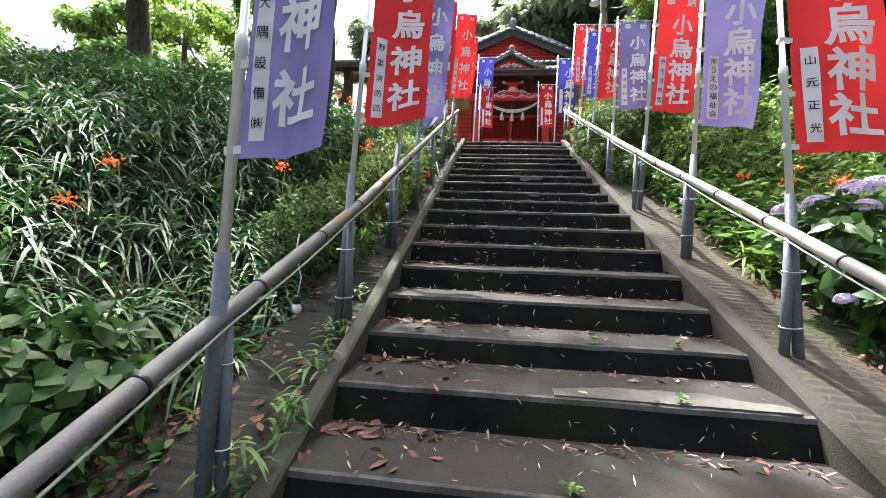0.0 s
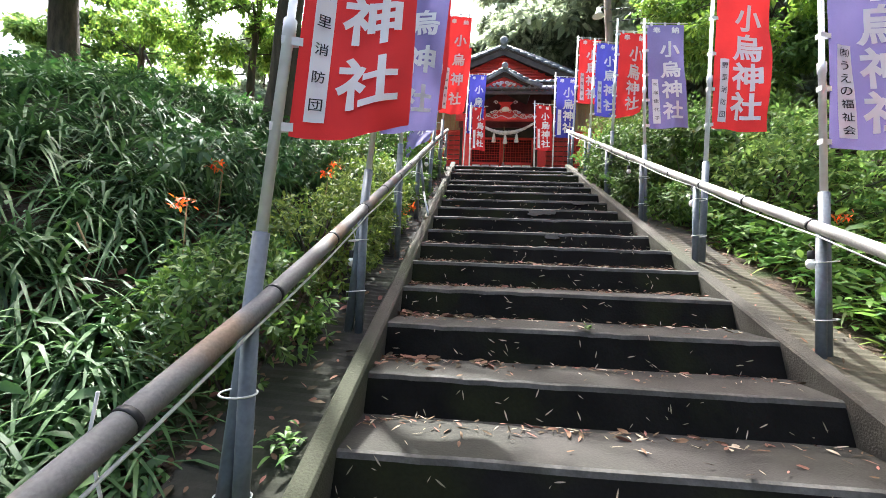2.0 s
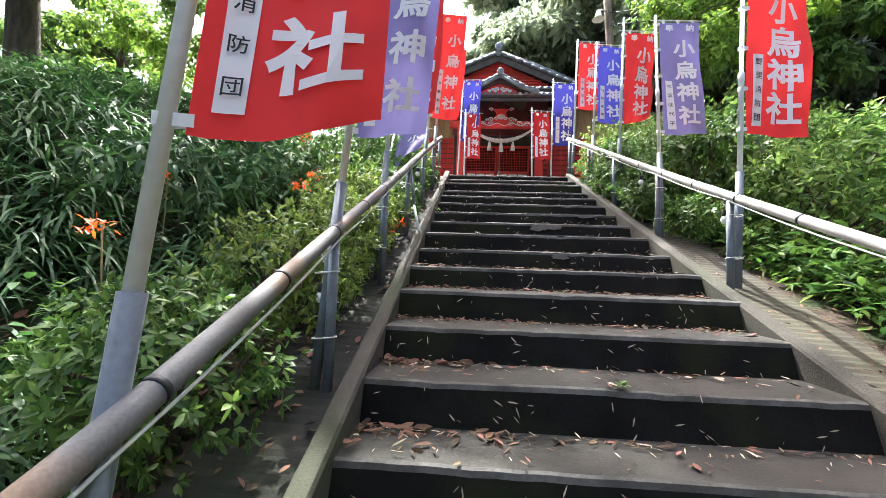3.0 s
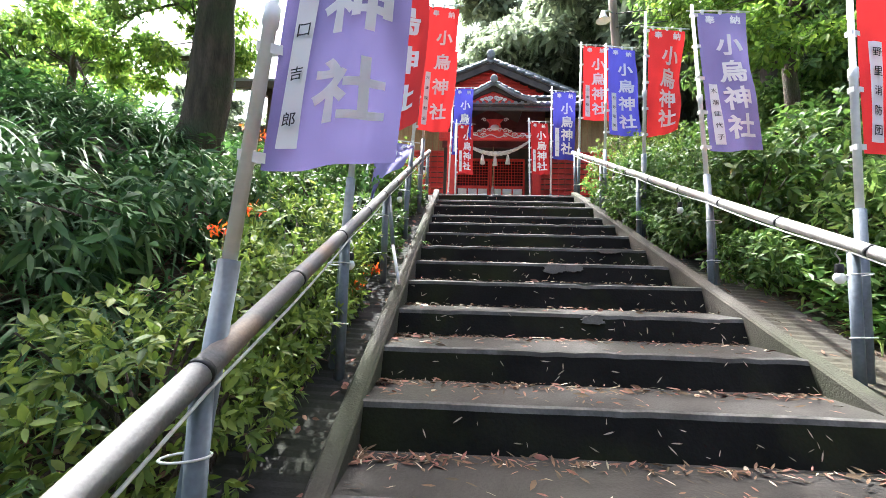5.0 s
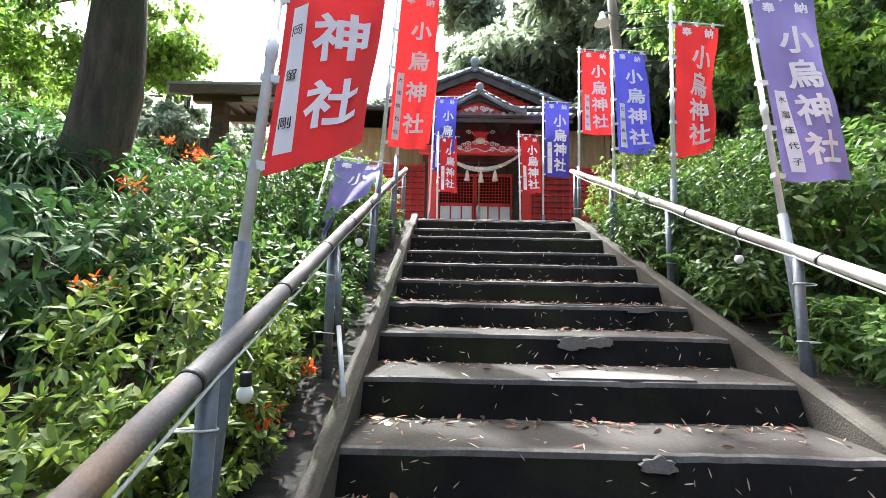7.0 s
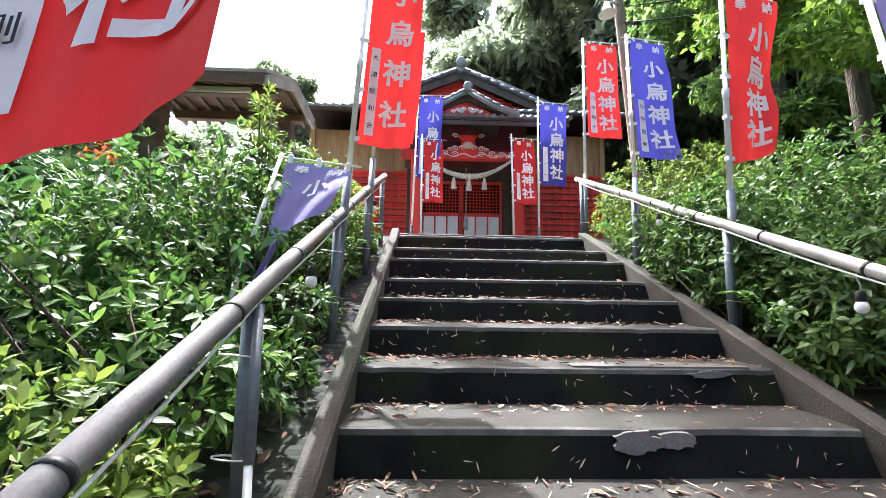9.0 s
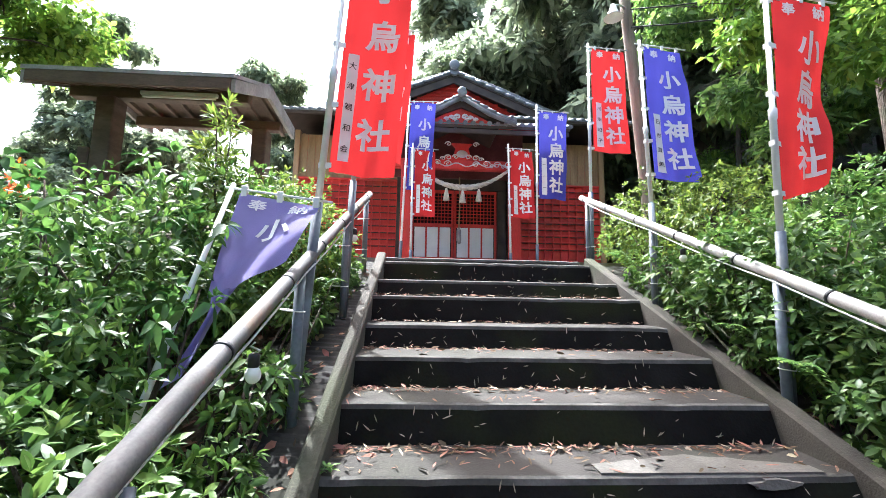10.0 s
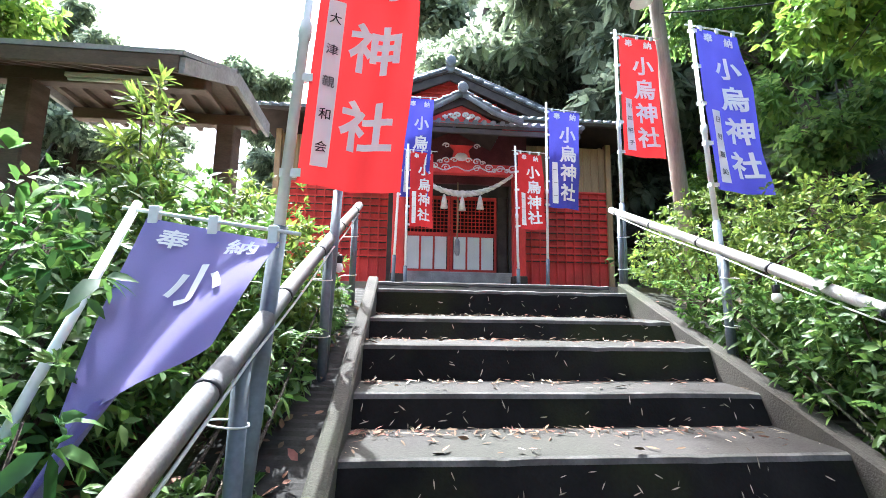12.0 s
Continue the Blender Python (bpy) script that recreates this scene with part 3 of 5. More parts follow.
def wall_run(x0, x1, y, z0, z1, z2):
    """A bay of wall: red boards and battens below, brown boards above."""
    bm = bmesh.new()
    box(bm, x0, x1, y, y + 0.12, z0, z2)
    w = part("wall", bm, M["red_paint"], shrine, "red boarded wall")
    n = max(2, round((x1 - x0) / 0.19))
    for k in range(n + 1):
        bm = bmesh.new()
        x = x0 + (x1 - x0) * k / n
        box(bm, x - 0.014, x + 0.014, y - 0.046, y - 0.001, z0, z1, 0.003)
        share("batten", finish(bm, "batten", M["red_paint"]), w)
    zz = z0 + 0.62
    while zz < z1 - 0.05:
        bm = bmesh.new()
        box(bm, x0, x1, y - 0.062, y - 0.024, zz, zz + 0.03, 0.004)
        share("batten", finish(bm, "batten", M["red_paint"]), w)
        # dark strip that draws the shadow below the batten
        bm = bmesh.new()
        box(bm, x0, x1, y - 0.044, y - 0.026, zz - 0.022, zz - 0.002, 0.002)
        share("batten_shadow_strip", finish(bm, "batten_shadow_strip", M["dark_wood"]), w)
        zz += 0.15
    bw = 0.17
    x = x0
    while x < x1 - 0.02:
        bm = bmesh.new()
        box(bm, x + 0.003, min(x + bw, x1) - 0.003, y - 0.02, y - 0.002, z1 + 0.03, z2, 0.004)
        share("plank", finish(bm, "plank", M["brown_wood"]), w)
        x += bw
    bm = bmesh.new()
    box(bm, x0, x1, y - 0.06, y - 0.002, z1 - 0.012, z1 + 0.03, 0.006)
    part("rail", bm, M["red_paint"], w)
    return w


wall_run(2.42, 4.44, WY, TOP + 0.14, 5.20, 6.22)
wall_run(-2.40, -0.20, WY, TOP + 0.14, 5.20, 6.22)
bm = bmesh.new()
box(bm, -2.5, 4.55, WY - 0.1, WY + 4.5, TOP, TOP + 0.135, 0.02)
part("base", bm, M["dark_wood"], shrine, "dark sill on the ground")
bm = bmesh.new()
box(bm, 4.38, 4.44, WY + 0.125, WY + 4.4, TOP + 0.14, 6.3)
box(bm, -2.40, -2.34, WY + 0.125, WY + 4.4, TOP + 0.14, 6.3)
box(bm, -2.33, 4.37, WY + 4.3, WY + 4.4, TOP + 0.14, 6.3)
part("wall", bm, M["brown_wood"], shrine, "brown boarded side and back walls")
for x in (4.49, 2.36, -0.14, -2.45):
    bm = bmesh.new()
    box(bm, x - 0.06, x + 0.06, WY - 0.09, WY + 0.05, TOP + 0.136, 6.3, 0.01)
    part("pillar", bm, M["dark_wood"] if 0 < x < 4 or x == -0.14 else M["brown_wood"], shrine, "square timber pillar")
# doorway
# near-black sheets stand in for the gloom of the room
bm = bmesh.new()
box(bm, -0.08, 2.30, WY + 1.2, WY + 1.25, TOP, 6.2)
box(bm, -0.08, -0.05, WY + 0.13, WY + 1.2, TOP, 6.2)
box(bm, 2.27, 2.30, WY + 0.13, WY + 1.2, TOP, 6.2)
part("interior_dark_backing", bm, M["interior"], shrine, "near-black backing for the unlit interior")
bm = bmesh.new()
box(bm, -0.08, 2.30, WY - 0.5, WY + 1.2, FLOOR - 0.25, FLOOR, 0.015)
part("threshold_step", bm, M["grey_wood"], shrine, "weathered grey threshold step")
bm = bmesh.new()
box(bm, -0.08, 2.30, WY, WY + 0.10, 5.05, 6.25)
part("lintel", bm, M["dark_wood"], shrine, "dark lintel boards")


def shrine_door(x0, x1):
    d = bmesh.new()
    z0, z1, zm = FLOOR + 0.005, 5.04, 4.22
    for a, b, c, e in ((x0, x1, z0, z0 + 0.08), (x0, x1, zm - 0.03, zm + 0.05), (x0, x1, z1 - 0.07, z1), (x0, x0 + 0.05, z0 + 0.081, z1 - 0.071), (x1 - 0.05, x1, z0 + 0.081, z1 - 0.071)):
        box(d, a, b, WY + 0.02, WY + 0.06, c, e, 0.004)
    door = part("door", d, M["red_paint"], shrine, "red sliding door with white lower panels")
    n = 3
    w = (x1 - x0 - 0.10) / n
    for k in range(n):
        a = x0 + 0.05 + k * w
        bm = bmesh.new()
        box(bm, a + 0.02, a + w - 0.02, WY + 0.035, WY + 0.045, z0 + 0.085, zm - 0.035, 0.002)
        part("panel", bm, M["white_panel"], door, "white painted panel")
        if k:
            bm = bmesh.new()
            box(bm, a - 0.018, a + 0.018, WY + 0.024, WY + 0.056, z0 + 0.082, zm - 0.032, 0.004)
            part("muntin", bm, M["red_paint"], door)
    m = 11
    for k in range(1, m):
        x = x0 + 0.05 + (x1 - x0 - 0.10) * k / m
        bm = bmesh.new()
        box(bm, x - 0.008, x + 0.008, WY + 0.030, WY + 0.042, zm + 0.051, z1 - 0.071)
        part("slat", bm, M["red_paint"], door)
    for k in range(1, 9):
        z = zm + 0.05 + (z1 - zm - 0.12) * k / 9
        bm = bmesh.new()
        box(bm, x0 + 0.051, x1 - 0.051, WY + 0.0425, WY + 0.054, z - 0.008, z + 0.008)
        part("slat", bm, M["red_paint"], door)
    return door


shrine_door(0.14, 1.085)
shrine_door(1.095, 2.06)
for x0, x1 in ((-0.07, 0.12), (2.08, 2.29)):
    bm = bmesh.new()
    box(bm, x0, x1, WY + 0.01, WY + 0.08, FLOOR + 0.005, 5.04, 0.006)
    part("jamb", bm, M["dark_wood"], shrine, "dark door jamb")

# porch
PY = 10.6
for x in (0.06, 2.09):
    bm = bmesh.new()
    box(bm, x - 0.10, x + 0.10, PY - 0.10, PY + 0.10, TOP + 0.30, 5.15, 0.012)
    p = part("porch_pillar", bm, M["red_paint"], shrine, "square red pillar with a dark foot")
    bm = bmesh.new()
    box(bm, x - 0.115, x + 0.115, PY - 0.115, PY + 0.115, TOP + 0.10, TOP + 0.31, 0.01)
    part("foot", bm, M["dark_wood"], p, "dark foot")
    bm = bmesh.new()
    box(bm, x - 0.17, x + 0.17, PY - 0.17, PY + 0.17, TOP, TOP + 0.105, 0.02)
    part("plinth", bm, M["stone"], p, "stone plinth")
bm = bmesh.new()
box(bm, -0.25, 2.42, PY - 0.07, PY + 0.07, 4.99, 5.17, 0.015)
beam = part("porch_beam", bm, M["red_paint"], shrine, "red beam with white scroll carving")


def scroll(cx, cz, r, turns, sgn, rr, y, parent):
    bm = bmesh.new()
    pts = []
    for k in range(26):
        t = k / 25
        a = t * turns * 2 * math.pi
        rad = r * (1 - 0.82 * t)
        pts.append((cx + sgn * rad * math.cos(a), y, cz + rad * math.sin(a) * 0.8))
    tube(bm, pts, [rr * (1 - 0.4 * k / 25) for k in range(26)], 6)
    part("scroll", bm, M["carving"], parent)


for sgn in (-1, 1):
    for k, (dx, dz, r) in enumerate(((0.26, 0.0, 0.075), (0.46, 0.02, 0.07), (0.66, 0.0, 0.08), (0.88, 0.01, 0.085), (0.56, -0.03, 0.05), (0.78, -0.03, 0.05))):
        scroll(CX + sgn * dx, 5.085 + dz, r, 1.4, sgn, 0.011, PY - 0.078, beam)
bm = bmesh.new()
tube(bm, [(CX - 0.98 + 1.96 * k / 30, PY - 0.075, 5.07 + 0.035 * math.sin(k * 1.05)) for k in range(31)], 0.011, 6)
part("scroll", bm, M["carving"], beam)
# carved strut over the beam
strut = thing("carved_strut", "red and white carved frog-leg strut on the porch beam", "carving")
bm = bmesh.new()
pr = [(CX - 0.34, 5.17), (CX + 0.34, 5.17), (CX + 0.30, 5.24), (CX + 0.16, 5.27), (CX + 0.12, 5.42), (CX + 0.2, 5.5), (CX - 0.2, 5.5), (CX - 0.12, 5.42), (CX - 0.16, 5.27), (CX - 0.30, 5.24)]
prism(bm, pr, 1, PY - 0.04, PY + 0.04)
part("block", bm, M["red_paint"], strut)
for sgn in (-1, 1):
    for dx, dz, r in ((0.26, 0.045, 0.07), (0.12, 0.06, 0.06), (0.26, 0.31, 0.06), (0.36, 0.02, 0.05)):
        scroll(CX + sgn * dx, 5.17 + dz, r, 1.3, sgn, 0.013, PY - 0.05, strut)
bm = bmesh.new()
bmesh.ops.create_uvsphere(bm, u_segments=14, v_segments=8, radius=0.1, matrix=Matrix.Translation((CX, PY - 0.045, 5.29)) @ Matrix.Diagonal((1.1, 0.35, 0.75, 1)))
part("boss", bm, M["carving"], strut, "pale carved boss")
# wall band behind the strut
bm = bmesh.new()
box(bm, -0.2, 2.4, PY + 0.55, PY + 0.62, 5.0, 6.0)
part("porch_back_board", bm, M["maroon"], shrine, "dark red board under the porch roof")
# rope with tassels
rope = thing("straw_rope", "twisted pale straw rope with three hanging tassels", "sacred rope")
for ph in (0.0, 2.09, 4.19):
    bm = bmesh.new()
    pts = []
    for k in range(61):
        t = k / 60
        x = 0.24 + 1.72 * t
        z = 4.62 + 0.36 * (2 * t - 1) ** 2
        th = 0.030 * (1 - 0.5 * abs(2 * t - 1))
        pts.append((x, PY - 0.12 + th * math.cos(ph + k * 0.62), z + th * math.sin(ph + k * 0.62)))
    tube(bm, pts, [0.032 * (1 - 0.5 * abs(2 * k / 60 - 1)) for k in range(61)], 8)
    part("strand", bm, M["rope"], rope)
for x, z in ((0.80, 4.60), (1.10, 4.57), (1.40, 4.60)):
    bm = bmesh.new()
    tube(bm, [(x, PY - 0.14, z), (x, PY - 0.14, z - 0.05), (x, PY - 0.14, z - 0.10), (x, PY - 0.14, z - 0.235)], [0.012, 0.03, 0.04, 0.062], 14)
    part("tassel", bm, M["rope"], rope, "pale straw tassel")
bell = thing("bell_rope", "thin hanging bell rope with a worn grip", "bell rope")
bm = bmesh.new()
tube(bm, [(1.10, PY + 0.5, 5.0), (1.11, PY + 0.5, 4.4), (1.10, PY + 0.5, 3.95)], 0.014, 8)
part("cord", bm, M["stem"], bell)
bm = bmesh.new()
tube(bm, [(1.10, PY + 0.5, 3.97), (1.10, PY + 0.5, 3.92), (1.10, PY + 0.5, 3.72), (1.11, PY + 0.5, 3.66)], [0.02, 0.045, 0.05, 0.03], 10)
part("grip", bm, M["grey_wood"], bell)


# ---- roofs ----
def tiled_slope(parent, p0, p1, p2, p3, rows, cols, thick=0.05, board=True):
    """A roof slope from eave p0-p1 up to p3-p2, with a board under it and half-round tile ribs and stepped courses on it."""
    p0, p1, p2, p3 = (Vector(p) for p in (p0, p1, p2, p3))
    nrm = (p1 - p0).cross(p3 - p0).normalized()
    if nrm.z < 0:
        nrm = -nrm
    bm = bmesh.new()
    lo = [bm.verts.new(p - nrm * thick) for p in (p0, p1, p2, p3)]
    hi = [bm.verts.new(p) for p in (p0, p1, p2, p3)]
    bm.faces.new(lo)
    bm.faces.new(hi)
    for i in range(4):
        bm.faces.new((lo[i], lo[(i + 1) % 4], hi[(i + 1) % 4], hi[i]))
    part("roof_board", bm, M["dark_wood"], parent, "dark eave boards")
    bm = bmesh.new()
    for i in range(cols + 1):
        u = i / cols
        a, b = p0.lerp(p1, u), p3.lerp(p2, u)
        for k in range(rows):
            q0, q1 = a.lerp(b, k / rows), a.lerp(b, (k + 1.0) / rows)
            tube(bm, [q0 + nrm * 0.034, q1 + nrm * 0.018], 0.042, 6)
    for k in range(rows):
        a0, a1 = p0.lerp(p3, k / rows), p1.lerp(p2, k / rows)
        b0, b1 = p0.lerp(p3, (k + 1) / rows), p1.lerp(p2, (k + 1) / rows)
        vs = [bm.verts.new(v) for v in (a0 + nrm * 0.004, a1 + nrm * 0.004, a1 + nrm * 0.03, a0 + nrm * 0.03, b1 + nrm * 0.006, b0 + nrm * 0.006)]
        bm.faces.new(vs[:4])
        bm.faces.new((vs[3], vs[2], vs[4], vs[5]))
    return part("tiles", bm, M["tile"], parent, "grey clay tiles")


def ridge_bar(parent, pts, r):
    bm = bmesh.new()
    for k in range(3):
        tube(bm, [Vector(p) + Vector((0, 0, -r * 0.6 + k * r * 0.9)) for p in pts], r * (1.15 - 0.2 * k), 8)
    return part("ridge", bm, M["tile"], parent, "stacked grey ridge tiles")


main = thing("main_roof", "grey tiled gabled roof with a red latticed gable", "roof")
GY = 13.0
APEX = 8.22
EX0, EX1 = -2.75, 4.90
EZ = 6.42
# front skirt eave and side slopes
tiled_slope(main, (EX0, 11.25, EZ - 0.06), (EX1, 11.25, EZ - 0.06), (3.5, GY + 0.3, 7.22), (-1.32, GY + 0.3, 7.22), 9, 40)
tiled_slope(main, (EX1, 11.25, EZ - 0.06), (EX1, 18.0, EZ - 0.06), (3.5, 17.5, 7.22), (3.5, GY + 0.3, 7.22), 6, 24)
tiled_slope(main, (EX0, 18.0, EZ - 0.06), (EX0, 11.25, EZ - 0.06), (-1.32, GY + 0.3, 7.22), (-1.32, 17.5, 7.22), 6, 24)
tiled_slope(main, (3.62, GY - 0.25, 7.16), (3.62, 17.5, 7.16), (CX, 17.5, APEX), (CX, GY - 0.25, APEX), 10, 20)
tiled_slope(main, (-1.44, 17.5, 7.16), (-1.44, GY - 0.25, 7.16), (CX, GY - 0.25, APEX), (CX, 17.5, APEX), 10, 20)
ridge_bar(main, [(CX, GY - 0.32, APEX + 0.08), (CX, 17.5, APEX + 0.08)], 0.10)
for sgn in (-1, 1):
    ridge_bar(main, [(CX + sgn * 2.55, GY - 0.2, 7.22), (CX + sgn * 1.2, GY - 0.2, 7.79), (CX, GY - 0.2, APEX + 0.02)], 0.05)
    bm = bmesh.new()
    prism(bm, [(CX, APEX - 0.06), (CX + sgn * 2.55, 7.10), (CX + sgn * 2.55, 6.90), (CX, APEX - 0.26)], 1, GY - 0.22, GY - 0.16)
    part("bargeboard", bm, M["dark_wood"], main, "weathered dark bargeboard")
bm = bmesh.new()
prism(bm, [(CX - 2.4, 6.9), (CX + 2.4, 6.9), (CX, APEX - 0.12)], 1, GY + 0.05, GY + 0.15)
gable = part("gable_wall", bm, M["red_paint"], main, "red latticed gable wall")
for k in range(12):
    z = 7.10 + 0.105 * k
    hw = (APEX - 0.2 - z) / 1.0 * 2.3
    if hw < 0.1:
        break
    bm = bmesh.new()
    box(bm, CX - hw, CX + hw, GY + 0.0, GY + 0.045, z, z + 0.03, 0.003)
    part("batten", bm, M["red_paint"], gable)
for k in range(-14, 15):
    x = CX + 0.155 * k
    zt = APEX - 0.22 - abs(x - CX) * 0.44
    if zt > 7.0:
        bm = bmesh.new()
        box(bm, x - 0.012, x + 0.012, GY + 0.02, GY + 0.048, 6.95, zt, 0.002)
        part("batten", bm, M["red_paint"], gable)
bm = bmesh.new()
bmesh.ops.create_uvsphere(bm, u_segments=12, v_segments=8, radius=0.13, matrix=Matrix.Translation((CX, GY - 0.36, APEX + 0.14)) @ Matrix.Diagonal((1, 0.5, 1.1, 1)))
part("ridge_end_tile", bm, M["tile"], main, "rounded ridge end tile")

porch = thing("porch_roof", "grey tiled porch roof with a small carved gable", "roof")
tiled_slope(porch, (-0.78, 9.85, 5.56), (2.92, 9.85, 5.56), (2.92, 11.6, 6.36), (-0.78, 11.6, 6.36), 6, 26)
for k in range(24):
    bm = bmesh.new()
    x = -0.65 + 3.5 * k / 23
    prism(bm, [(9.92, 5.44), (9.92, 5.49), (11.5, 6.22), (11.5, 6.17)], 0, x - 0.022, x + 0.022)
    part("rafter", bm, M["dark_wood"], porch)
bm = bmesh.new()
box(bm, -0.76, 2.90, 9.87, 9.92, 5.42, 5.50, 0.006)
part("eave_board", bm, M["dark_wood"], porch, "dark eave board")
PC = 1.0
for sgn in (-1, 1):
    tiled_slope(porch, (PC + sgn * 0.72, 9.80, 5.66), (PC + sgn * 0.72, 11.4, 5.68), (PC, 11.4, 6.04), (PC, 9.80, 6.04), 5, 10, 0.03)
    ridge_bar(porch, [(PC + sgn * 0.95, 9.80, 5.60), (PC + sgn * 0.5, 9.80, 5.76), (PC, 9.80, 6.05)], 0.035)
    bm = bmesh.new()
    prism(bm, [(PC, 6.0), (PC + sgn * 0.78, 5.63), (PC + sgn * 0.78, 5.57), (PC, 5.88)], 1, 9.86, 9.91)
    part("bargeboard", bm, M["dark_wood"], porch)
ridge_bar(porch, [(PC, 9.77, 6.06), (PC, 11.6, 6.06)], 0.045)
bm = bmesh.new()
bmesh.ops.create_uvsphere(bm, u_segments=12, v_segments=8, radius=0.085, matrix=Matrix.Translation((PC, 9.74, 6.10)) @ Matrix.Diagonal((1, 0.5, 1.1, 1)))
part("ridge_end_tile", bm, M["tile"], porch)
bm = bmesh.new()
prism(bm, [(PC - 0.66, 5.57), (PC + 0.66, 5.57), (PC, 5.93)], 1, 9.93, 9.97)
pg = part("small_gable", bm, M["red_paint"], porch, "red panel under the small gable")
for sgn in (-1, 1):
    for dx, dz, r in ((0.06, 0.05, 0.05), (0.16, 0.03, 0.045), (0.25, 0.0, 0.04), (0.10, -0.01, 0.035)):
        scroll(PC + sgn * dx, 5.68 + dz, r, 1.2, sgn, 0.020, 9.915, pg)

# ---- pavilion ----
pav = thing("pavilion", "open brown timber pavilion with a low gabled roof", "pavilion")
PXA, PXB, PYA, PYR, PYC = -2.98, -1.31, 6.50, 7.30, 8.15
ZA, ZR, ZC = 4.33, 4.68, 4.58
for x, y in ((-2.60, 6.95), (-1.55, 7.85)):
    bm = bmesh.new()
    box(bm, x - 0.085, x + 0.085, y - 0.085, y + 0.085, ground_z(x, y) - 0.1, 4.36 if y < 7 else 4.47, 0.01)
    part("post", bm, M["pav_wood"], pav, "brown square post")
bm = bmesh.new()
box(bm, -2.79, -2.69, 6.86, 6.96, ground_z(-2.74, 6.9) - 0.1, 3.86, 0.01)
part("side_post", bm, M["pav_wood"], pav, "short dark side post")
for a, b in (((PYA, ZA), (PYR, ZR)), ((PYR, ZR), (PYC, ZC))):
    bm = bmesh.new()
    prism(bm, [(a[0], a[1]), (b[0], b[1]), (b[0], b[1] + 0.045), (a[0], a[1] + 0.045)], 0, PXA, PXB)
    part("roof_board", bm, M["pav_wood"], pav, "brown roof boards")
    bm = bmesh.new()
    prism(bm, [(a[0] - 0.02, a[1] + 0.049), (b[0] + 0.02, b[1] + 0.049), (b[0] + 0.02, b[1] + 0.085), (a[0] - 0.02, a[1] + 0.085)], 0, PXA - 0.03, PXB + 0.03)
    part("roof_cover", bm, M["grey_wood"], pav, "mossy grey roof covering")
    for x in (PXA - 0.02, PXB + 0.02):
        bm = bmesh.new()
        prism(bm, [(a[0], a[1] - 0.07), (b[0], b[1] - 0.07), (b[0], b[1] + 0.044), (a[0], a[1] + 0.044)], 0, x - 0.018, x + 0.018)
        part("bargeboard", bm, M["grey_wood"], pav, "weathered pale bargeboard")
    for k in range(9):
        x = PXA + 0.1 + (PXB - PXA - 0.2) * k / 8
        bm = bmesh.new()
        prism(bm, [(a[0] + 0.02, a[1] - 0.045), (b[0] - 0.001, b[1] - 0.045), (b[0] - 0.001, b[1] - 0.001), (a[0] + 0.02, a[1] - 0.001)], 0, x - 0.02, x + 0.02)
        part("rafter", bm, M["pav_wood"], pav)
for y, z in ((6.95, 4.36), (7.85, 4.47)):
    bm = bmesh.new()
    box(bm, PXA + 0.02, PXB - 0.02, y - 0.05, y + 0.05, z, z + 0.11, 0.008)
    part("beam", bm, M["pav_wood"], pav, "brown beam")
bm = bmesh.new()
box(bm, PXA, PXB, PYA - 0.015, PYA + 0.01, ZA - 0.05, ZA + 0.05, 0.004)
part("fascia", bm, M["pav_wood"], pav, "dark fascia board")
tl = thing("tube_light", "white fluorescent tube fitting under the pavilion beam", "tube light")
bm = bmesh.new()
box(bm, -2.30, -1.60, 6.86, 6.895, 4.385, 4.42, 0.004)
part("housing", bm, M["white_panel"], tl)
bm = bmesh.new()
tube(bm, [(-2.28, 6.878, 4.373), (-1.62, 6.878, 4.373)], 0.013, 10)
part("tube", bm, M["bulb"], tl)

# ---- lamp pole ----
lp = thing("lamp_pole", "weathered utility pole with a small shaded lamp", "lamp pole")
gz = ground_z(3.22, 7.9)
bm = bmesh.new()
tube(bm, [(3.21, 7.9, gz - 0.2), (3.12, 7.9, 4.05), (2.96, 7.9, 6.27), (2.89, 7.9, 7.3)], [0.085, 0.08, 0.07, 0.065], 14)
part("pole", bm, M["pole_wood"], lp, "weathered brown wooden pole")
bm = bmesh.new()
tube(bm, [(2.95, 7.85, 6.32), (2.84, 7.84, 6.37), (2.76, 7.84, 6.34)], 0.013, 8)
part("arm", bm, M["steel"], lp)
bm = bmesh.new()
tube(bm, [(2.755, 7.84, 6.36), (2.755, 7.84, 6.29), (2.755, 7.84, 6.23), (2.755, 7.84, 6.18)], [0.03, 0.05, 0.075, 0.12], 16)
part("shade", bm, M["white_panel"], lp, "pale bell-shaped shade")

# ---- leaves ----
def tri_mesh(name, co, tris, material):
    me = bpy.data.meshes.new(name)
    n, f = len(co), len(tris)
    me.vertices.add(n)
    me.vertices.foreach_set("co", np.ascontiguousarray(co, np.float32).ravel())
    me.loops.add(f * 3)
    me.loops.foreach_set("vertex_index", np.ascontiguousarray(tris, np.int32).ravel())
    me.polygons.add(f)
    me.polygons.foreach_set("loop_start", np.arange(0, f * 3, 3, dtype=np.int32))
    me.polygons.foreach_set("use_smooth", np.ones(f, bool))
    me.update(calc_edges=True)
    me.materials.append(material)
    return me


def unit(v):
    return v / np.maximum(np.linalg.norm(v, axis=-1, keepdims=True), 1e-9)


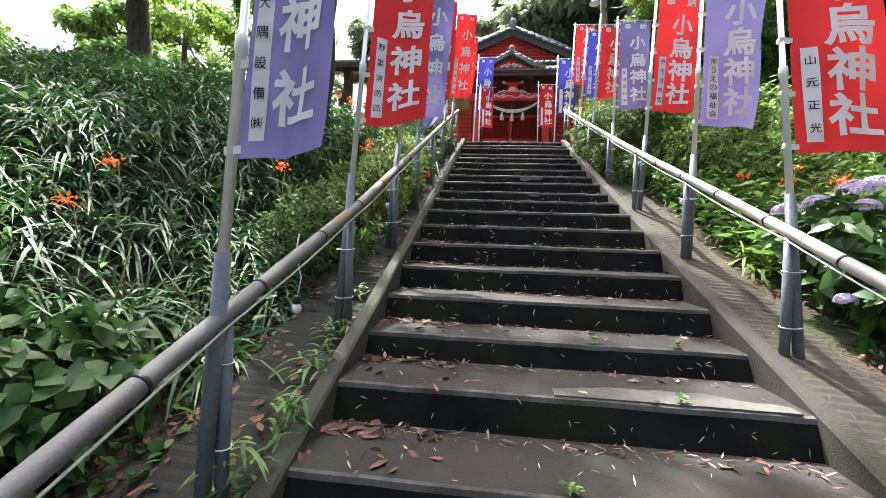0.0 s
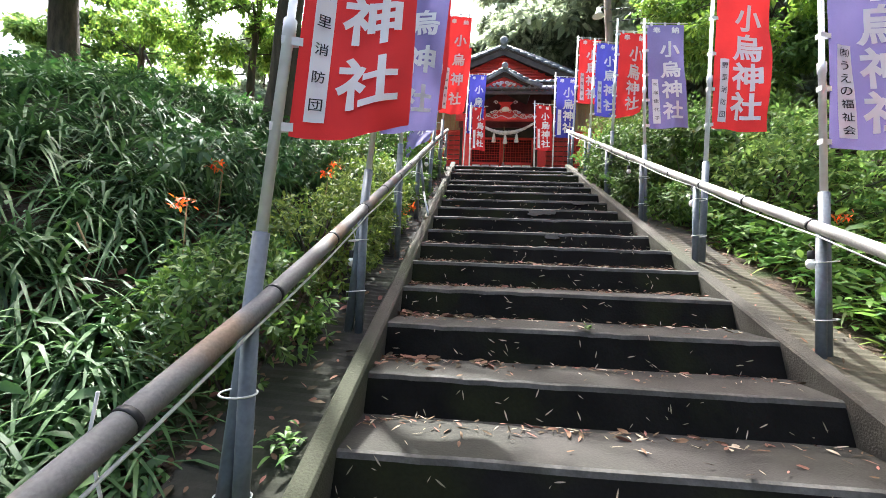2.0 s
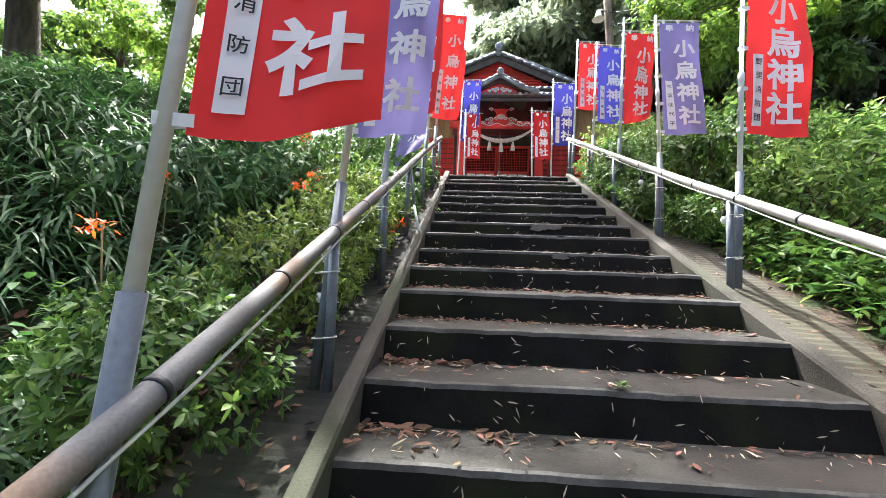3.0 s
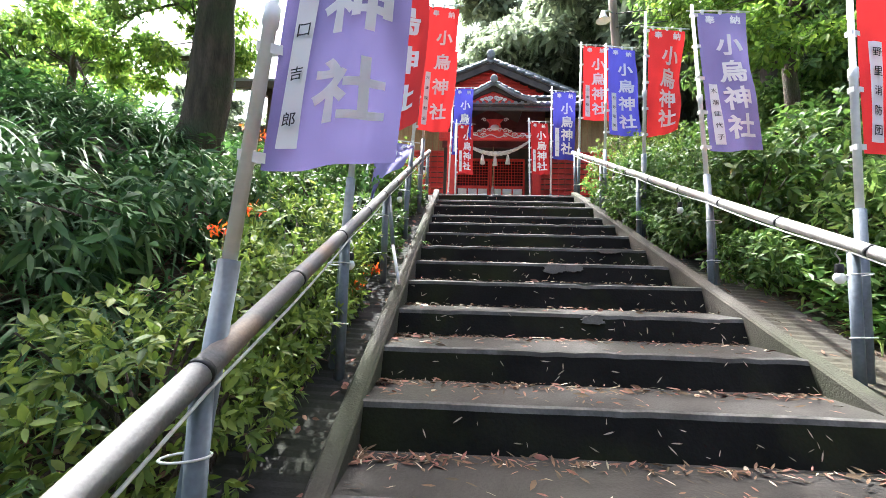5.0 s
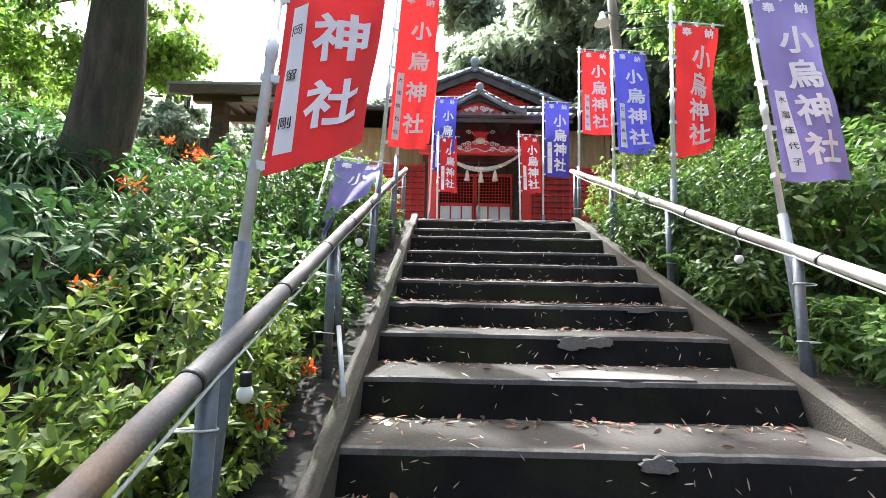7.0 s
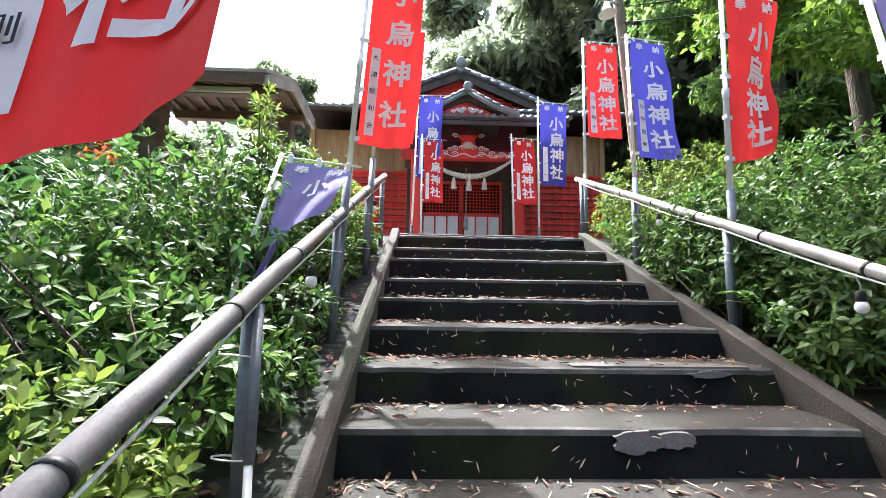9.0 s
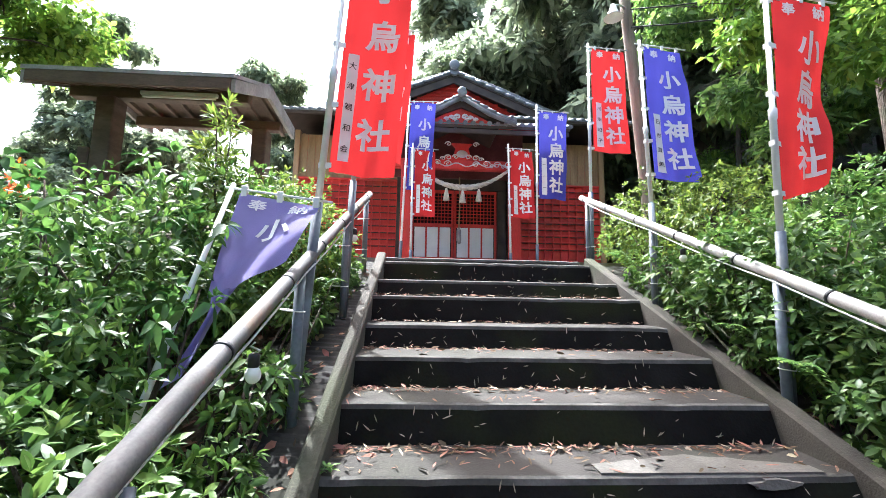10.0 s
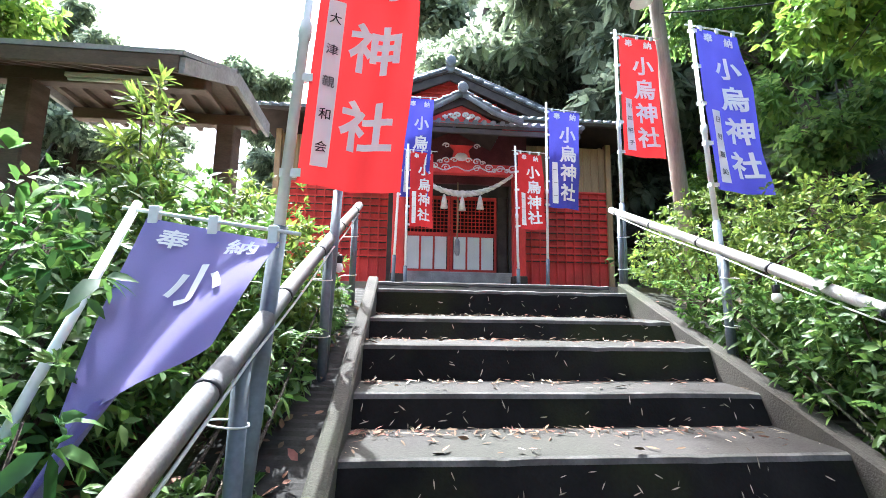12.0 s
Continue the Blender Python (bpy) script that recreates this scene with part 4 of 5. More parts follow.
LEAF = [(0, 0, 0), (-0.42, 0.30, 0.06), (0, 0.32, 0), (0.42, 0.30, 0.06), (-0.36, 0.66, 0.05), (0, 0.68, 0), (0.36, 0.66, 0.05), (0, 1, 0)]
LEAF_T = [(0, 2, 1), (0, 3, 2), (1, 2, 5), (1, 5, 4), (2, 3, 6), (2, 6, 5), (4, 5, 7), (5, 6, 7)]
DIAM = [(0, 0, 0), (-0.5, 0.5, 0.10), (0.5, 0.5, 0.10), (0, 1, 0)]
DIAM_T = [(0, 3, 1), (0, 2, 3)]
STRAP = [(s * w, v, 0) for v, w in ((0, 0.28), (0.22, 0.5), (0.45, 0.5), (0.68, 0.42), (0.87, 0.26)) for s in (-1, 1)] + [(0, 1, 0)]
STRAP_T = [t for k in range(4) for t in ((2 * k, 2 * k + 1, 2 * k + 3), (2 * k, 2 * k + 3, 2 * k + 2))] + [(8, 9, 10)]


def leaves(base, way, up, length, width, shape=(DIAM, DIAM_T), droop=0.25):
    """Vertices and triangles of many leaves: from base along way, faces towards up, tips sinking by droop."""
    tmpl, tris = np.array(shape[0], float), np.array(shape[1])
    n, k = len(base), len(tmpl)
    way = unit(way)
    side = unit(np.cross(way, up))
    nrm = np.cross(side, way)
    L, W = np.broadcast_to(length, n)[:, None, None], np.broadcast_to(width, n)[:, None, None]
    d = np.broadcast_to(droop, n)[:, None, None]
    v = tmpl[None, :, 1:2]
    co = base[:, None] + side[:, None] * tmpl[None, :, 0:1] * W + way[:, None] * v * L + nrm[:, None] * tmpl[None, :, 2:3] * W * 1.5
    co = co - np.array([0, 0, 1.0]) * d * L * v ** 2
    return co.reshape(-1, 3), (tris[None] + k * np.arange(n)[:, None, None]).reshape(-1, 3)


def merge(parts):
    off, cs, ts = 0, [], []
    for c, t in parts:
        cs.append(c)
        ts.append(t + off)
        off += len(c)
    return np.concatenate(cs), np.concatenate(ts)


def sphere_dirs(n, r):
    v = r.normal(size=(n, 3))
    return unit(v)


def whorls(centre, outward, per, length, width, r, shape=(DIAM, DIAM_T), spread=0.9, droop=0.2):
    """A ring of leaves at each twig's end."""
    n = len(centre)
    o = np.repeat(unit(outward), per, 0)
    c = np.repeat(centre, per, 0)
    rnd = unit(r.normal(size=(n * per, 3)))
    way = unit(o * (1 - spread * 0.55) + rnd * spread)
    up = unit(o + 0.4 * r.normal(size=(n * per, 3)) + np.array([0, 0, 0.6]))
    s = r.uniform(0.65, 1.2, n * per)
    return leaves(c + way * 0.006, way, up, length * s, width * s, shape, droop)


def bush_points(blobs, n, r, shell=0.35):
    """Twig ends spread over the outer part of a heap of ellipsoids (x, y, z, rx, ry, rz)."""
    b = np.array(blobs, float)
    w = (b[:, 3] * b[:, 4] + b[:, 4] * b[:, 5] + b[:, 3] * b[:, 5])
    pick = r.choice(len(b), n, p=w / w.sum())
    d = sphere_dirs(n, r)
    rad = 1 - shell * r.random(n) ** 1.4 + 0.10 * r.normal(size=n)
    p = b[pick, :3] + d * b[pick, 3:] * rad[:, None]
    return p, unit(d / b[pick, 3:] + np.array([0, 0, 0.5]))


def clear_of_stairs(p, o):
    z = np.array([incline(y) for y in p[:, 1]])
    inside = (p[:, 0] > -0.17) & (p[:, 0] < np.where(p[:, 2] > z + 0.03, 2.12, 2.20)) & (p[:, 1] < 8.0)
    low = p[:, 2] < z - 0.12
    return p[~inside & ~low], o[~inside & ~low]


def shrub(label, blobs, n, per, length, width, material, seed, shape=(DIAM, DIAM_T), spread=0.9, droop=0.2, stems=10, category="shrub", shell=0.35, name="shrub", extra=None):
    r = np.random.default_rng(seed)
    p, o = bush_points(blobs, n, r, shell)
    p, o = clear_of_stairs(p, o)
    ob = thing(name, label, category)
    co, tr = whorls(p, o, per, length, width, r, shape, spread, droop)
    f = new("foliage", tri_mesh("foliage", co, tr, M[material]))
    f.parent = ob
    rr = random.Random(seed)
    b0 = blobs[0]
    for k in range(stems):
        bm = bmesh.new()
        b = blobs[rr.randrange(len(blobs))]
        x0, y0 = b0[0] + rr.uniform(-0.35, 0.35) * b0[3], b0[1] + rr.uniform(-0.35, 0.35) * b0[4]
        e = Vector((b[0] + rr.uniform(-0.7, 0.7) * b[3], b[1] + rr.uniform(-0.7, 0.7) * b[4], b[2] + rr.uniform(0.0, 0.7) * b[5]))
        s = Vector((x0, y0, ground_z(x0, y0) - 0.03))
        m = s.lerp(e, 0.5) + Vector((rr.uniform(-0.06, 0.06), rr.uniform(-0.06, 0.06), 0.04))
        tube(bm, [s, m, e], [0.012, 0.008, 0.003], 5)
        part("stem", bm, M["bark"], ob, "thin brown stem")
    return ob


def stuff(name, label, category, parts, material):
    co, tr = merge(parts)
    return tagged(new(name, tri_mesh(name, co, tr, M[material])), label, category, kind="stuff")


# ---- low plants on the banks ----
def strap_clumps(spots, per, length, width, r, lean=(0.25, -0.35)):
    out = []
    for x, y, s in spots:
        n = per
        z = ground_z(x, y)
        a = r.uniform(0, 2 * math.pi, n)
        el = r.uniform(0.35, 1.25, n)
        way = np.stack([np.cos(a) * np.cos(el) + lean[0], np.sin(a) * np.cos(el) + lean[1], np.sin(el)], -1)
        base = np.stack([x + 0.05 * r.normal(size=n), y + 0.05 * r.normal(size=n), np.full(n, z - 0.02)], -1)
        out.append(leaves(base, way, np.tile([0.0, 0.0, 1.0], (n, 1)) + 0.25 * r.normal(size=(n, 3)), s * length * r.uniform(0.6, 1.2, n), width * r.uniform(0.7, 1.2, n), (STRAP, STRAP_T), r.uniform(0.45, 1.0, n)))
    return out


r1 = np.random.default_rng(21)
spots = []
while len(spots) < 1250:
    x, y = r1.uniform(-6.2, -0.75), r1.uniform(-2.2, 6.4)
    if x > -1.05 and y > 1.0:
        continue
    if y < 0.1 and x > -1.45:
        continue
    spots.append((x, y, r1.uniform(0.75, 1.25)))
stuff("strap_leaf_bed", "dense bed of arching dark green strap leaves", "plants", strap_clumps(spots, 34, 0.55, 0.019, r1), "strap")
spots = []
while len(spots) < 420:
    x, y = r1.uniform(2.78, 6.5), r1.uniform(-1.5, 5.5)
    if 2.75 < x < 3.7 and 0.2 < y < 1.6:
        continue
    spots.append((x, y, r1.uniform(0.6, 1.1)))
stuff("strap_leaf_bed", "bright green strap-leaved plants on the bank", "plants", strap_clumps(spots, 20, 0.42, 0.024, r1, (-0.15, -0.3)), "azalea")


def ground_cover(n, x0, x1, y0, y1, h0, h1, length, width, r, shape=(LEAF, LEAF_T)):
    x, y = r.uniform(x0, x1, n), r.uniform(y0, y1, n)
    z = np.array([ground_z(a, b) for a, b in zip(x, y)]) + r.uniform(h0, h1, n)
    base = np.stack([x, y, z], -1)
    a = r.uniform(0, 2 * math.pi, n)
    el = r.uniform(-0.2, 0.9, n)
    way = np.stack([np.cos(a) * np.cos(el), np.sin(a) * np.cos(el), np.sin(el)], -1)
    s = r.uniform(0.6, 1.3, n)
    return leaves(base, way, np.tile([0.0, 0.0, 1.0], (n, 1)) + 0.4 * r.normal(size=(n, 3)), length * s, width * s, shape, 0.3)


stuff("ground_cover", "low broad leaves mixed into the bank", "plants",
      [ground_cover(3200, -6.5, -0.6, -2.0, 7.0, 0.03, 0.36, 0.11, 0.045, r1), ground_cover(1300, -1.4, -0.5, -2.0, 0.8, 0.0, 0.06, 0.06, 0.045, r1)], "broad")
stuff("ground_cover", "low mixed herbs on the shaded bank", "plants",
      [ground_cover(9000, 2.75, 7.5, -2.0, 9.0, 0.0, 0.42, 0.13, 0.055, r1), ground_cover(2600, 2.68, 3.4, 1.4, 4.6, 0.0, 0.28, 0.13, 0.04, r1)], "fern")

# fine shrubs and hedges
A, B_, C_ = (DIAM, DIAM_T), (LEAF, LEAF_T), (STRAP, STRAP_T)
WH = dict(shape=B_, spread=0.85, droop=0.15)


def gz_blob(x, y, h, rx, ry, rz):
    return (x, y, ground_z(x, y) + h, rx, ry, rz)


shrub("yellow-green azalea shrub spilling under the handrail", [(-0.60, 2.15, 1.12, 0.42, 0.42, 0.34), (-0.50, 2.70, 1.36, 0.33, 0.42, 0.34)], 900, 7, 0.050, 0.021, "azalea", 31, **WH)
shrub("green azalea shrub beside the stairs", [(-0.66, 1.35, 0.76, 0.40, 0.48, 0.34)], 620, 7, 0.050, 0.021, "shrub", 32, **WH)
shrub("upright leafy azalea shoots beside the handrail", [(-0.62, 3.4, 1.68, 0.38, 0.5, 0.38)], 560, 7, 0.052, 0.022, "azalea", 33, **WH)
shrub("dark green mixed shrub beside the stairs", [(-0.58, 4.15, 1.92, 0.34, 0.45, 0.34), (-1.15, 4.1, 2.1, 0.45, 0.5, 0.45)], 560, 7, 0.065, 0.026, "shrub", 34, **WH)
shrub("large bush of small mixed leaves by the fallen banner", [(-1.05, 5.05, 2.55, 0.55, 0.6, 0.50), (-0.78, 5.75, 2.85, 0.42, 0.5, 0.5), (-1.55, 5.3, 2.5, 0.5, 0.6, 0.5), (-1.0, 5.7, 2.7, 0.6, 0.6, 0.6), (-0.95, 4.55, 2.25, 0.40, 0.40, 0.36)], 2300, 7, 0.056, 0.024, "shrub", 35, **WH)
shrub("glossy broad leaves growing out of the bush", [(-1.05, 4.95, 2.75, 0.55, 0.5, 0.42), (-1.45, 4.7, 2.6, 0.5, 0.5, 0.4), (-0.9, 5.5, 3.0, 0.4, 0.4, 0.35)], 110, 5, 0.09, 0.042, "broad", 48, shape=B_, spread=1.0, droop=0.4)
shrub("shoot of large pointed leaves leaning on the fallen banner", [(-0.62, 4.62, 2.42, 0.12, 0.12, 0.16), (-0.52, 4.72, 2.48, 0.08, 0.08, 0.10)], 12, 6, 0.085, 0.04, "broad", 49, shape=B_, spread=1.0, droop=0.6, stems=3)
shrub("pale leafy bush at the head of the stairs", [(-0.50, 6.4, 2.95, 0.30, 0.45, 0.45), (-0.85, 6.6, 3.1, 0.4, 0.4, 0.5)], 800, 7, 0.055, 0.024, "azalea", 36, **WH)
shrub("tall pointed leafy shoot rising from the bush", [(-0.98, 5.75, 3.45, 0.10, 0.10, 0.42), (-0.92, 5.7, 3.05, 0.16, 0.16, 0.3)], 120, 8, 0.095, 0.02, "azalea", 37, shape=B_, spread=0.8, droop=0.1, stems=3)
shrub("low yellow-green azalea under the handrail", [(-0.46, 3.15, 1.42, 0.24, 0.4, 0.20), (-0.52, 3.65, 1.58, 0.26, 0.35, 0.22)], 480, 7, 0.048, 0.021, "azalea", 38, **WH)
shrub("shrub of white-veined dark leaves on the bank", [(-1.45, 3.6, 2.05, 0.45, 0.6, 0.30), (-1.6, 2.6, 1.75, 0.5, 0.6, 0.28)], 480, 6, 0.10, 0.035, "strap", 39, shape=B_, spread=1.0, droop=0.4)

shrub("trimmed yellow-green hedge along the handrail", [(2.62, 6.9, 3.35, 0.36, 0.5, 0.40), (2.75, 6.2, 3.15, 0.40, 0.5, 0.42), (3.1, 6.6, 3.25, 0.5, 0.6, 0.5), (2.55, 7.4, 3.25, 0.26, 0.3, 0.32)], 1500, 7, 0.052, 0.022, "azalea", 41, **WH)
shrub("dense green hedge bush beside the handrail", [(2.85, 5.45, 2.75, 0.48, 0.5, 0.52), (3.3, 5.6, 2.95, 0.55, 0.6, 0.6), (2.75, 4.9, 2.45, 0.36, 0.4, 0.42)], 1300, 7, 0.058, 0.025, "shrub", 42, **WH)
shrub("broad-leaved bush hanging over the handrail", [(2.95, 4.55, 2.35, 0.45, 0.45, 0.5), (3.5, 4.6, 2.6, 0.6, 0.6, 0.6), (2.62, 5.15, 2.35, 0.25, 0.4, 0.4)], 700, 6, 0.10, 0.045, "shrub", 43, shape=B_, spread=1.0, droop=0.35)
shrub("leafy shoots grown through and over the handrail", [(2.28, 5.36, 2.68, 0.14, 0.26, 0.36), (2.34, 5.2, 2.45, 0.18, 0.3, 0.34), (2.25, 5.55, 2.78, 0.15, 0.22, 0.28)], 480, 7, 0.055, 0.025, "shrub", 50, **WH)
shrub("ragged undergrowth spilling over the side wall", [(2.36, 4.7, 2.05, 0.24, 0.4, 0.24), (2.26, 5.5, 2.42, 0.22, 0.55, 0.26), (2.25, 6.3, 2.74, 0.2, 0.45, 0.22), (2.5, 5.0, 2.3, 0.28, 0.6, 0.34), (2.45, 3.9, 1.75, 0.2, 0.4, 0.2), (2.40, 5.38, 2.62, 0.20, 0.34, 0.42), (2.46, 6.0, 2.55, 0.24, 0.5, 0.34), (2.40, 4.75, 2.12, 0.2, 0.3, 0.28)], 2000, 6, 0.065, 0.027, "shrub", 46, shape=B_, spread=1.0, droop=0.3)
shrub("ragged undergrowth along the side wall", [(-0.36, 4.45, 1.86, 0.18, 0.35, 0.16), (-0.38, 5.1, 2.12, 0.18, 0.35, 0.18), (-0.38, 5.8, 2.45, 0.16, 0.4, 0.18), (-0.36, 6.5, 2.75, 0.2, 0.45, 0.24)], 680, 6, 0.065, 0.027, "shrub", 47, shape=B_, spread=1.0, droop=0.3)
shrub("dark shaded bush on the bank", [(3.3, 3.7, 1.9, 0.5, 0.6, 0.55), (4.0, 4.0, 2.2, 0.7, 0.7, 0.7), (4.1, 3.0, 1.7, 0.6, 0.7, 0.6)], 1000, 6, 0.09, 0.035, "crown", 44, shape=A, spread=1.0)
shrub("dark shaded bush on the bank", [(4.2, 5.4, 2.9, 0.8, 0.8, 0.8), (4.6, 2.0, 1.5, 0.7, 0.8, 0.7), (5.4, 3.4, 2.2, 0.9, 0.9, 0.9)], 1100, 6, 0.10, 0.04, "crown", 45, shape=A, spread=1.0)


def hydrangea(label, blobs, n, seed, heads):
    ob = shrub(label, blobs, n, 5, 0.125, 0.085, "broad", seed, shape=B_, spread=1.1, droop=0.35, category="hydrangea", name="hydrangea", shell=0.45)
    r = np.random.default_rng(seed + 500)
    for x, y, z, s in heads:
        n = 130
        d = sphere_dirs(n, r)
        d[:, 2] = np.abs(d[:, 2]) * 0.8
        c = np.array([x, y, z]) + d * s
        parts = []
        for k in range(4):
            t1 = unit(np.cross(d, r.normal(size=(n, 3))))
            a = k * math.pi / 2
            t2 = np.cross(d, t1)
            way = t1 * math.cos(a) + t2 * math.sin(a) + 0.2 * d
            parts.append(leaves(c, way, d, 0.018, 0.017, A, 0.0))
        co, tr = merge(parts)
        f = new("flower_head", tri_mesh("flower_head", co, tr, M["mauve"]))
        f.parent = ob
        tagged(f, "pale mauve flower head")
    return ob


hydrangea("hydrangea bush with pale mauve flower heads", [(3.05, 1.05, 0.72, 0.42, 0.42, 0.36), (3.4, 1.35, 0.85, 0.45, 0.4, 0.38), (3.05, 0.55, 0.45, 0.35, 0.35, 0.3)], 300, 51,
          [(2.90, 1.25, 1.02, 0.085), (3.05, 1.15, 1.10, 0.10), (3.22, 1.2, 1.14, 0.10), (3.4, 1.3, 1.12, 0.09), (2.78, 1.4, 0.98, 0.07), (2.88, 1.5, 1.0, 0.08), (3.1, 0.85, 0.86, 0.075), (3.12, 0.7, 0.72, 0.08), (2.72, 0.75, 0.42, 0.05), (3.3, 0.95, 0.98, 0.07), (3.0, 1.0, 0.98, 0.07)])
hydrangea("hydrangea bush with large fresh green leaves", [(-1.0, -0.40, 0.04, 0.27, 0.30, 0.26), (-1.3, -0.3, 0.08, 0.32, 0.34, 0.28), (-1.05, -0.85, -0.10, 0.22, 0.3, 0.22)], 190, 52, [])

# bamboo-like grass tufts on the side wall
r2 = np.random.default_rng(77)
for x, y, s in ((-0.13, -0.25, 1.0), (-0.16, -0.5, 1.1), (-0.16, 0.12, 0.8), (-0.17, 0.42, 0.6), (-0.20, 0.9, 0.4)):
    z0 = nosing_line(y) - 0.06
    n = 34
    a = r2.uniform(0, 2 * math.pi, n)
    el = r2.uniform(0.1, 1.2, n)
    way = np.stack([np.cos(a) * np.cos(el), np.sin(a) * np.cos(el) - 0.2, np.sin(el)], -1)
    base = np.stack([x + 0.04 * r2.normal(size=n), y + 0.04 * r2.normal(size=n), z0 + r2.uniform(0.0, 0.17 * s, n)], -1)
    tagged(new("grass_tuft", tri_mesh("grass_tuft", *leaves(base, way, np.tile([0.0, 0.0, 1.0], (n, 1)), 0.17 * s * r2.uniform(0.6, 1.2, n), 0.017, C_, 0.6), M["fern"])), "tuft of bright bamboo-like grass rooted at the side wall", "grass", group="grass tufts")

# weeds in the joints of the steps
for x, i in ((1.28, 4), (1.10, 7), (1.72, 4), (1.55, 3), (0.02, 14), (1.0, 2)):
    n = 16
    a = r2.uniform(0, 2 * math.pi, n)
    y, z = STEP_Y[i] + 0.03, STEP_Z[i] + 0.002
    way = np.stack([np.cos(a), np.sin(a), r2.uniform(0.2, 1.2, n)], -1)
    base = np.stack([np.full(n, x) + 0.01 * r2.normal(size=n), np.full(n, y), np.full(n, z) + r2.uniform(0, 0.03, n)], -1)
    tagged(new("weed", tri_mesh("weed", *leaves(base, way, np.tile([0.0, 0.0, 1.0], (n, 1)), 0.04, 0.018, B_, 0.3), M["fern"])), "small green weed growing from a stair joint", "weed", group="weeds on the stairs")

# orange flowers on arching stems
for x, y, h in ((-1.55, 0.1, 0.48), (-1.7, 0.5, 0.55), (-1.2, 1.6, 0.6), (-0.35, 3.45, 0.22), (-0.32, 3.75, 0.20), (-0.9, 2.9, 0.62), (-1.0, 3.4, 0.6), (-1.35, 4.0, 0.7), (-2.3, 5.6, 0.42), (-2.1, 5.7, 0.45), (-2.0, 5.5, 0.4), (-1.75, 5.3, 0.5), (-1.4, 2.2, 0.55),
                (3.3, 2.4, 0.4), (3.5, 2.6, 0.4), (3.2, 2.9, 0.35), (3.6, 2.2, 0.38)):
    ob = thing("crocosmia", "orange flower spray on a thin arching stem", "flower", group="orange flowers")
    z0 = ground_z(x, y)
    top = Vector((x + 0.10, y - 0.10, z0 + h))
    bm = bmesh.new()
    tube(bm, [(x, y, z0 - 0.02), (x + 0.02, y, z0 + h * 0.6), top], [0.005, 0.004, 0.003], 5)
    part("stalk", bm, M["stem"], ob)
    n = 30
    c = np.array(top) + np.stack([r2.uniform(-0.09, 0.03, n), r2.uniform(-0.05, 0.05, n), r2.uniform(-0.025, 0.025, n)], -1)
    d = sphere_dirs(n, r2)
    f = new("petals", tri_mesh("petals", *leaves(c, d, np.tile([0.0, 0.0, 1.0], (n, 1)), 0.042, 0.017, B_, 0.1), M["orange"]))
    f.parent = ob

# ferns at the right side wall
def fern(x, y, z, seed, s=1.0):
    r = np.random.default_rng(seed)
    ob = thing("fern", "fern with fine fronds at the side wall", "fern", group="ferns")
    for k in range(6):
        a = r.uniform(0, 2 * math.pi)
        m = 16
        t = np.linspace(0.05, 1, m)
        c = np.stack([x + np.cos(a) * 0.26 * s * t, y + np.sin(a) * 0.26 * s * t, z + 0.20 * s * np.sin(t * 2.0)], -1)
        parts = []
        for sg in (-1, 1):
            way = np.tile([-math.sin(a) * sg + 0.4 * math.cos(a), math.cos(a) * sg + 0.4 * math.sin(a), -0.1], (m, 1))
            parts.append(leaves(c, way, np.tile([0.0, 0.0, 1.0], (m, 1)), 0.075 * s * np.sin(0.35 + t * 2.6), 0.02 * s, B_, 0.15))
        co, tr = merge(parts)
        f = new("frond", tri_mesh("frond", co, tr, M["fern"]))
        f.parent = ob
    return ob


for k, (x, y) in enumerate(((2.26, 5.3), (2.24, 6.15), (2.30, 4.6), (2.24, 6.6), (2.27, 5.75), (2.28, 4.95), (2.6, 4.2), (2.5, 3.9), (-0.38, 5.9))):
    fern(x, y, incline(y) + 0.10, 90 + k, 0.9)


# ---- fallen leaves ----
def litter(n, yi, r, x0=X0, x1=X1, bias=0.0, size=0.05, w=0.011, curl=0.3):
    """Leaves lying on the treads, mostly against the foot of the next riser."""
    i = r.integers(0, len(STEP_Y) - 1, n) if yi is None else np.full(n, yi)
    ys, zs = np.array(STEP_Y), np.array(STEP_Z)
    depth = ys[i + 1] - BATTER - ys[i]
    v = np.where(r.random(n) < 0.76, 1 - 0.28 * r.random(n) ** 1.7, r.random(n))
    y = ys[i] + 0.02 + (depth - 0.05) * v
    u = r.random(n)
    u = np.where(r.random(n) < 0.45, u ** 2.2, u)
    x = x0 + 0.02 + (x1 - x0 - 0.04) * u
    z = zs[i] + 0.006 + 0.012 * r.random(n)
    a = r.uniform(0, 2 * math.pi, n)
    way = np.stack([np.cos(a), np.sin(a), 0.15 * r.normal(size=n)], -1)
    up = np.tile([0.0, 0.0, 1.0], (n, 1)) + curl * r.normal(size=(n, 3))
    s = r.uniform(0.5, 1.3, n)
    return leaves(np.stack([x, y, z], -1), way, up, size * s, w * s, B_, 0.0)


